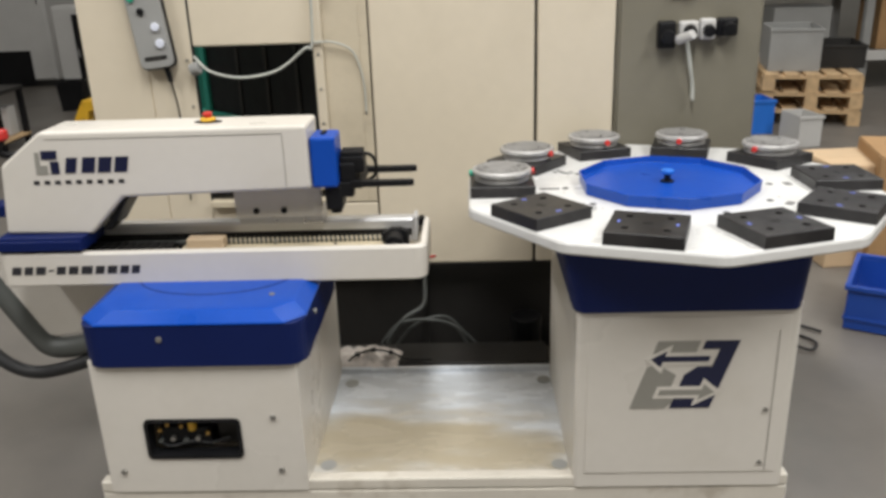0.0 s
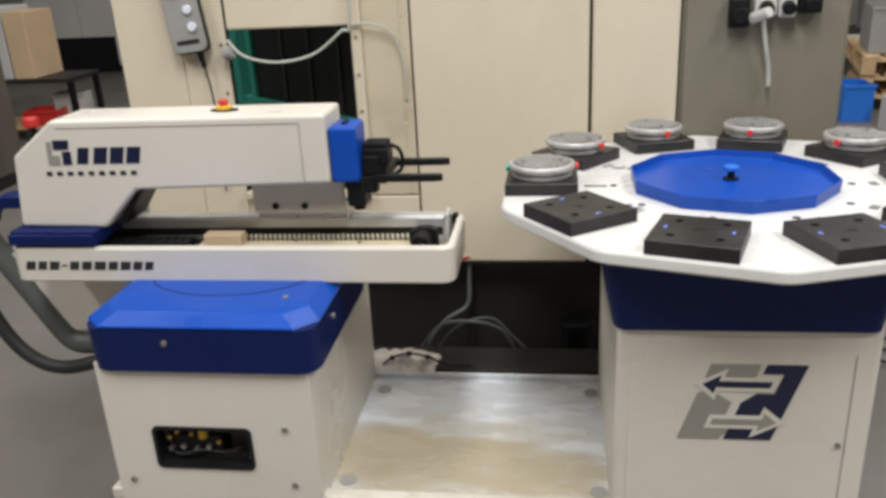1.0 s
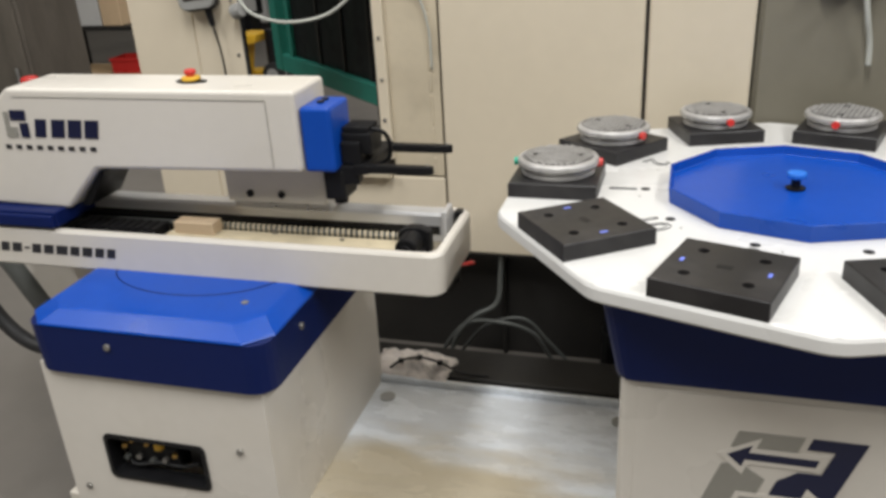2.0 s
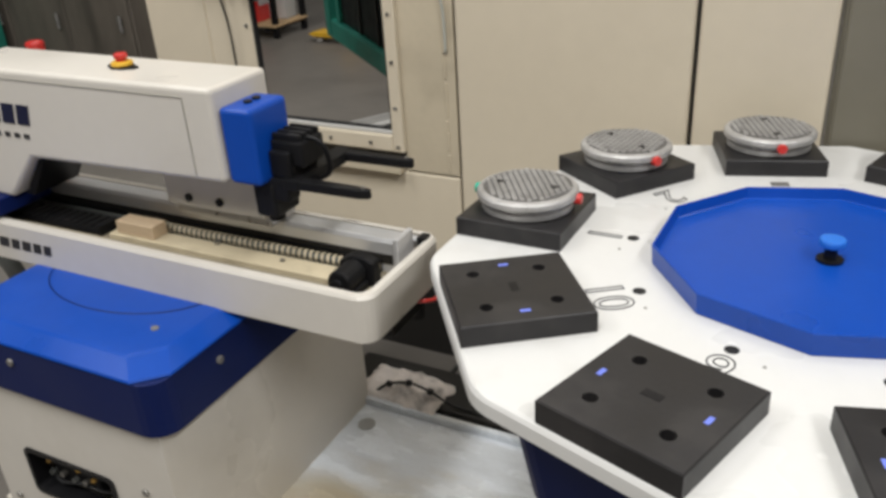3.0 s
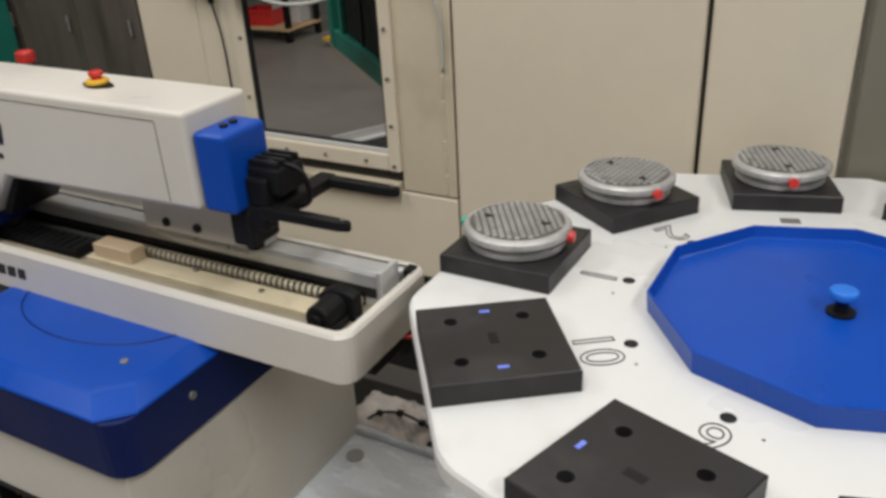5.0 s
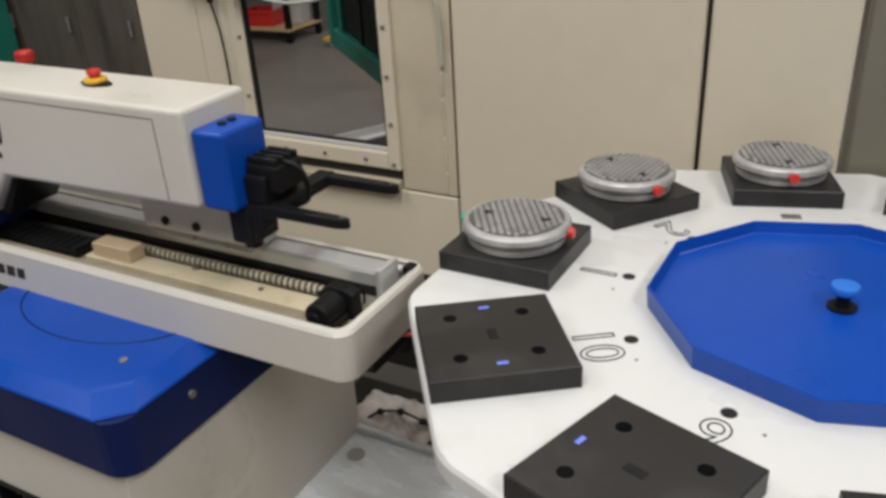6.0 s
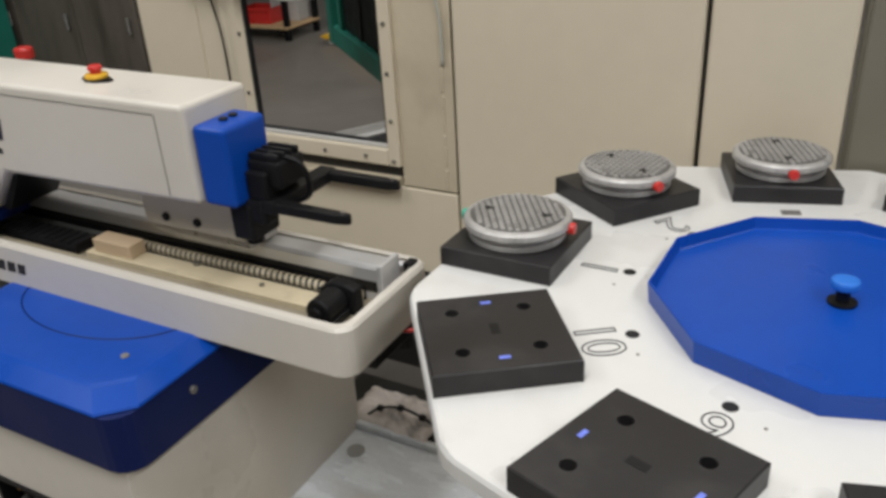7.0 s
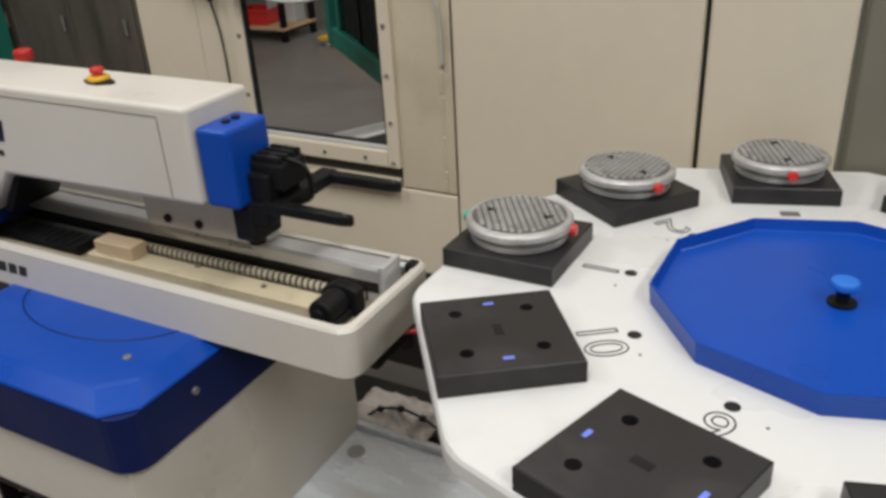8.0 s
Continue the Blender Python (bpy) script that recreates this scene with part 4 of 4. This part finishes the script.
recess_clutter()


def stacking_crate():
    c = thing(empty("stacking_crate", 2.04, 3.20, 0, -30), "open blue plastic stacking crate standing on the floor", "crate")
    hx, hy, H = 0.30, 0.20, 0.20
    part("base", box(-hx + 0.02, hx - 0.02, -hy + 0.02, hy - 0.02, 0.0, 0.015, 0.003), M_CRATE, c)
    for x0, x1, y0, y1 in ((-hx, hx, -hy, -hy + 0.008), (-hx, hx, hy - 0.008, hy), (-hx, -hx + 0.008, -hy + 0.008, hy - 0.008), (hx - 0.008, hx, -hy + 0.008, hy - 0.008)):
        part("side", box(x0, x1, y0, y1, 0.01, H - 0.02, 0.002), M_CRATE, c)
    for x0, x1, y0, y1 in ((-hx - 0.012, hx + 0.012, -hy - 0.012, -hy + 0.008), (-hx - 0.012, hx + 0.012, hy - 0.008, hy + 0.012), (-hx - 0.012, -hx + 0.008, -hy + 0.008, hy - 0.008), (hx - 0.008, hx + 0.012, -hy + 0.008, hy - 0.008)):
        part("rim", box(x0, x1, y0, y1, H - 0.02, H, 0.003), M_CRATE, c)
    for x0, x1, y0, y1 in ((-hx - 0.006, hx + 0.006, -hy - 0.006, -hy), (-hx - 0.006, -hx, -hy, hy)):
        part("rib", box(x0, x1, y0, y1, 0.05, 0.065, 0.002), M_CRATE, c)


stacking_crate()


def carton(x, y, z, sx, sy, sz, turn, material, label):
    c = thing(empty("carton", x, y, z, turn), label, "box")
    part("body", box(-sx / 2, sx / 2, -sy / 2, sy / 2, 0, sz, 0.006), material, c)
    part("flap", box(-sx / 2 + 0.004, sx / 2 - 0.004, -sy / 2 + 0.004, -0.002, sz + 0.0005, sz + 0.005, 0.001), material, c)
    part("flap", box(-sx / 2 + 0.004, sx / 2 - 0.004, 0.002, sy / 2 - 0.004, sz + 0.0005, sz + 0.005, 0.001), material, c)
    return c


carton(2.40, 3.95, 0.0, 0.62, 0.45, 0.56, -12, M_CARD, "brown corrugated carton standing beside the blue crate")
carton(2.04, 4.05, 0.0, 0.36, 0.36, 0.50, 6, M_CARDPALE, "pale brown carton standing on the floor")


def floor_cable():
    bm = tube([(1.36, 3.0, 0.012), (1.45, 3.12, 0.012), (1.52, 3.05, 0.012), (1.47, 2.98, 0.014), (1.40, 3.08, 0.02), (1.5, 3.2, 0.012), (1.58, 3.14, 0.012)], 0.006)
    thing(part("floor_cable", bm, M_RUBBER, smooth=True), "coiled dark cable lying on the concrete floor", "cable")


floor_cable()


def wooden_pallet():
    p = thing(empty("pallet"), "weathered pine euro pallet in a stack on the floor", "pallet", "stacked pallets")
    for k in range(5):
        y = -0.4 + 0.0725 + k * 0.16375
        part("deck_board", box(-0.6, 0.6, y - 0.06, y + 0.06, 0.122, 0.144, 0.003, seg=1), M_WOOD, p)
    for x in (-0.5275, 0, 0.5275):
        part("stringer", box(x - 0.07, x + 0.07, -0.4, 0.4, 0.100, 0.1215, 0.002, seg=1), M_WOOD, p)
        for y in (-0.35, 0, 0.35):
            part("block", box(x - 0.07, x + 0.07, y - 0.05, y + 0.05, 0.0225, 0.0995, 0.002, seg=1), M_WOOD, p)
    for y in (-0.35, 0, 0.35):
        part("bottom_board", box(-0.6, 0.6, y - 0.05, y + 0.05, 0.0, 0.022, 0.002, seg=1), M_WOOD, p)
    return p


pal = wooden_pallet()
pal.matrix_basis = pose(3.24, 7.72, 0.0, 0, 0, 76)
for k, (dx, dy, dr) in enumerate(((0.02, 0.0, -2), (-0.03, 0.02, 3))):
    copy_thing(pal, pose(3.24 + dx, 7.72 + dy, 0.1445 * (k + 1), 0, 0, 76 + dr))


def machine_block(name, x, y, sx, sy, sz, material, label, category, dark=None, turn=0.0):
    """A far machine or cupboard: body, plinth, door leaves and a dark opening."""
    g = thing(empty(name, x, y, 0, turn), label, category)
    part("plinth", box(-sx / 2 + 0.02, sx / 2 - 0.02, -sy / 2 + 0.03, sy / 2, 0.0, 0.08, 0.004), M_DARKGREY, g)
    part("body", box(-sx / 2, sx / 2, -sy / 2, sy / 2, 0.081, sz, 0.012), material, g)
    n = max(1, round(sx / 0.6))
    for k in range(n):
        x0 = -sx / 2 + 0.012 + k * (sx - 0.024) / n
        x1 = x0 + (sx - 0.024) / n - 0.008
        d = part("door", box(x0, x1, -sy / 2 - 0.018, -sy / 2 - 0.001, 0.10, sz - 0.03, 0.006), material, g)
        part("handle", rod((x1 - 0.06, -sy / 2 - 0.04, sz * 0.45), (x1 - 0.06, -sy / 2 - 0.04, sz * 0.55), 0.010, 8), M_STEEL, d)
    if dark:
        x0, x1, z0, z1 = dark
        part("opening", box(x0, x1, -sy / 2 - 0.024, -sy / 2 - 0.0185, z0, z1, 0.004), M_BLACK, g, "dark opening in the front")
    return g


machine_block("pale_machine", -5.90, 11.2, 1.5, 0.9, 2.3, M_PALEGREY, "pale grey machine with a low dark opening by the far wall", "machine", (-0.66, 0.46, 0.02, 0.46))
machine_block("dark_machine", -1.5, 8.4, 3.0, 0.9, 2.2, M_DARKGREY, "large dark grey machine with vertical door leaves", "machine")
machine_block("steel_cupboard", -4.42, 10.0, 0.34, 0.5, 1.05, M_PALEGREY, "narrow pale steel cupboard beside the dark machine", "cupboard", (0.06, 0.14, 0.2, 0.95))


machine_block("tool_cabinet", -4.32, 5.28, 1.75, 0.55, 1.0, M_BROWNGREY, "low brown-grey steel tool cabinet with doors", "cabinet")


def black_bin(x, y, s, h, label):
    b = thing(empty("waste_bin", x, y, 0, 5), label, "bin")
    bm = bmesh.new()
    rows = []
    for f, z in ((0.86, 0), (1.0, h), (0.95, h), (0.82, 0.012)):
        rows.append([bm.verts.new((sx * s / 2 * f, sy * s / 2 * f, z)) for sx, sy in ((-1, -1), (1, -1), (1, 1), (-1, 1))])
    for a, d in zip(rows, rows[1:]):
        for i in range(4):
            bm.faces.new((a[i], a[(i + 1) % 4], d[(i + 1) % 4], d[i]))
    bm.faces.new(rows[0])
    bm.faces.new(rows[-1])
    part("tub", bm, M_BLACK, b)
    part("rim", box(-s / 2 - 0.012, s / 2 + 0.012, -s / 2 - 0.012, -s / 2, h - 0.03, h + 0.004, 0.003), M_BLACK, b)
    return b


black_bin(-4.10, 8.95, 0.27, 0.31, "square black plastic waste bin on the floor")


def pallet_truck():
    g = thing(empty("pallet_truck", -3.10, 6.98, 0, 176), "yellow hand pallet truck parked on the concrete floor", "pallet truck")
    for y in (-0.19, 0.19):
        f = part("fork", prism([(-0.15, 0.045), (0.22, 0.045), (0.27, 0.065), (0.22, 0.085), (-0.15, 0.085)], y - 0.075, y + 0.075, "y", 0.006), M_YELLOW, g)
        part("load_roller", rod((0.18, y - 0.04, 0.04), (0.18, y + 0.04, 0.04), 0.04, 14), M_PALEGREY, f)
    part("head", prism([(-0.05, 0.086), (0.12, 0.086), (0.02, 0.30), (-0.06, 0.43), (-0.26, 0.43), (-0.24, 0.36), (-0.10, 0.33)], -0.12, 0.12, "y", 0.012), M_YELLOW, g)
    part("pump", rod((-0.34, 0, 0.16), (-0.34, 0, 0.46), 0.06, 16, b=0.006), M_BLACK, g)
    for y in (-0.075, 0.075):
        w = part("steer_wheel", rod((-0.36, y - 0.025, 0.1), (-0.36, y + 0.025, 0.1), 0.10, 20, b=0.012), M_RUBBER, g)
        part("rim", rod((-0.36, y - 0.028, 0.1), (-0.36, y + 0.028, 0.1), 0.055, 16), M_GREY, w)
    part("drawbar", rod((-0.36, 0, 0.30), (-0.58, 0, 0.50), 0.02, 12), M_YELLOW, g)
    part("grip", rod((-0.58, -0.11, 0.51), (-0.58, 0.11, 0.51), 0.016, 10), M_BLACK, g, "black grip bar")


pallet_truck()


def workbench():
    g = thing(empty("low_trolley", -4.26, 6.98, 0, 0), "low black steel trolley with a wooden lower shelf", "trolley")
    part("top", box(-0.56, 0.545, -0.24, 0.24, 0.49, 0.525, 0.005), M_DARKGREY, g)
    for x in (-0.52, 0.52):
        for y in (-0.20, 0.20):
            part("leg", box(x - 0.022, x + 0.022, y - 0.022, y + 0.022, 0.0, 0.489, 0.004), M_BLACK, g)
    for k in range(5):
        part("shelf_board", box(-0.545, 0.545, -0.235 + 0.095 * k, -0.152 + 0.095 * k, 0.095, 0.118, 0.003), M_WOOD, g)
    for x in (-0.45, 0.45):
        part("shelf_rail", box(x - 0.03, x + 0.03, -0.24, 0.24, 0.06, 0.0945, 0.003), M_BLACK, g)


workbench()
carton(-4.52, 6.98, 0.526, 0.56, 0.42, 0.58, 0, M_PALEGREY, "large white carton standing on the low trolley")
carton(-4.13, 6.98, 0.526, 0.19, 0.42, 0.54, 0, M_CARDPALE, "tall pale brown carton standing on the low trolley")


def small_crate(x, y, z, sx, sy, sz, turn, material, label):
    c = thing(empty("storage_box", x, y, z, turn), label, "box")
    part("base", box(-sx / 2, sx / 2, -sy / 2, sy / 2, 0, 0.012, 0.002), material, c)
    for x0, x1, y0, y1 in ((-sx / 2, sx / 2, -sy / 2, -sy / 2 + 0.006), (-sx / 2, sx / 2, sy / 2 - 0.006, sy / 2), (-sx / 2, -sx / 2 + 0.006, -sy / 2 + 0.006, sy / 2 - 0.006), (sx / 2 - 0.006, sx / 2, -sy / 2 + 0.006, sy / 2 - 0.006)):
        part("side", box(x0, x1, y0, y1, 0.0125, sz, 0.002), material, c)
    part("rim", box(-sx / 2 - 0.01, sx / 2 + 0.01, -sy / 2 - 0.01, -sy / 2, sz - 0.025, sz, 0.003), material, c)
    return c


small_crate(-4.10, 6.92, 0.119, 0.30, 0.24, 0.13, 6, M_RED, "red plastic storage box on the trolley shelf")
small_crate(-3.93, 7.08, 0.119, 0.28, 0.16, 0.24, 4, M_PALEGREY, "pale plastic storage box on the trolley shelf")
small_crate(2.57, 6.98, 0.0, 0.22, 0.28, 0.28, 3, M_BIN, "bright blue plastic storage box on the floor")
small_crate(2.77, 6.50, 0.0, 0.18, 0.3, 0.24, 8, M_PALEGREY, "white plastic storage box on the floor")
small_crate(3.05, 7.62, 0.4345, 0.42, 0.6, 0.36, -12, M_GREY, "grey plastic storage box on the pallet stack")
small_crate(3.50, 7.72, 0.4345, 0.38, 0.6, 0.20, -12, M_DARKGREY, "dark plastic storage box on the pallet stack")


def shelf_rack():
    g = thing(empty("shelf_rack", 4.35, 9.4, 0), "grey steel shelf rack with beams by the far wall", "shelf")
    for x in (-1.5, 0.0, 1.5):
        for y in (-0.4, 0.4):
            part("upright", box(x - 0.04, x + 0.04, y - 0.04, y + 0.04, 0, 2.8, 0.004), M_GREY, g)
    for z in (0.35, 1.15, 1.95):
        part("shelf_board", box(-1.46, 1.46, -0.45, 0.45, z, z + 0.03, 0.003), M_DARKGREY, g)
        for y in (-0.47, 0.47):
            part("beam", box(-1.46, 1.46, y - 0.02, y + 0.02, z - 0.06, z + 0.04, 0.003), M_PALEGREY, g)


shelf_rack()
carton(3.40, 9.3, 1.182, 0.62, 0.5, 0.6, 3, M_CARDPALE, "pale brown carton on the steel shelf")
carton(4.25, 9.35, 1.182, 0.7, 0.5, 0.5, -4, M_DARKGREY, "dark carton on the steel shelf")
carton(4.9, 9.3, 0.382, 0.8, 0.5, 0.5, 0, M_CARD, "brown carton on the lower steel shelf")
carton(3.7, 9.3, 0.382, 0.6, 0.5, 0.45, 0, M_GREY, "grey carton on the lower steel shelf")


def green_door():
    """An open machine door: green frame round dark glass, hinged at its far stile."""
    ax, ay, bx, by = -1.05, 3.765, -0.30, 3.095
    g = thing(empty("machine_door", ax, ay, 0, math.degrees(math.atan2(by - ay, bx - ax))), "open green framed machine door with dark glass", "door")
    L = math.hypot(bx - ax, by - ay)
    part("stile", box(-0.035, 0.035, -0.03, 0.03, 0.81, 2.02, 0.006), M_GREEN, g)
    part("stile", box(L - 0.035, L + 0.035, -0.03, 0.03, 0.81, 2.02, 0.006), M_GREEN, g)
    part("rail", box(0.036, L - 0.036, -0.028, 0.028, 0.81, 0.88, 0.006), M_GREEN, g)
    part("rail", box(0.036, L - 0.036, -0.028, 0.028, 1.95, 2.02, 0.006), M_GREEN, g)
    part("inner_stile", box(0.10, 0.135, -0.02, 0.02, 0.8805, 1.9495, 0.004), M_GREEN, g)
    part("glass", box(0.136, L - 0.036, -0.006, 0.006, 0.8805, 1.9495, 0.002), M_BLACK, g, "dark tinted glass")
    for u in (0.36, 0.56, 0.76):
        part("glazing_bar", box(u, u + 0.02, -0.012, -0.0065, 0.8805, 1.9495, 0.002), M_DARKGREY, g)
    return g


green_door()


def floor_profile():
    p = thing(part("angle_profile", prism([(-0.03, 0), (0.03, 0), (0.03, 0.008), (-0.022, 0.008), (-0.022, 0.05), (-0.03, 0.05)], -0.32, 0.32, "y", 0.001), M_PALEGREY), "white angle profile lying on the concrete floor", "profile")
    p.matrix_basis = pose(-1.70, 5.00, 0.0, 0, 0, -30)
    q = thing(part("rubber_mat", box(-0.12, 0.12, -0.2, 0.2, 0.0, 0.02, 0.006), M_RUBBER), "black rubber mat on the concrete floor", "mat")
    q.matrix_basis = pose(-1.52, 4.92, 0.0, 0, 0, -30)


floor_profile()


def stop_button():
    s = thing(empty("stop_button", -1.39, 2.75, 0.965), "red stop button on a slim black arm on the enclosure post", "button")
    part("arm", tube([(0.24, 0.25, -0.10), (0.14, 0.16, -0.09), (0.0, 0.0, -0.05), (0.0, 0.0, 0.0)], 0.012), M_BLACK, s, "", True)
    part("button", rod((0, 0, 0.0), (0, 0, 0.035), 0.026, 18, b=0.008), M_RED, s, "red mushroom button")


stop_button()


def green_rack():
    g = thing(empty("tool_trolley", -4.95, 4.55, 0, 12), "green steel tool trolley with drawers", "trolley")
    part("body", box(-0.4, 0.4, -0.3, 0.3, 0.12, 1.0, 0.01), M_GREEN, g)
    for k in range(4):
        d = part("drawer", box(-0.37, 0.37, -0.316, -0.301, 0.16 + 0.2 * k, 0.34 + 0.2 * k, 0.004), M_GREEN, g)
        part("handle", box(-0.3, 0.3, -0.33, -0.317, 0.30 + 0.2 * k, 0.32 + 0.2 * k, 0.003), M_STEEL, d)
    for x in (-0.33, 0.33):
        for y in (-0.23, 0.23):
            part("castor", rod((x - 0.02, y, 0.06), (x + 0.02, y, 0.06), 0.06, 14, b=0.006), M_RUBBER, g)


green_rack()
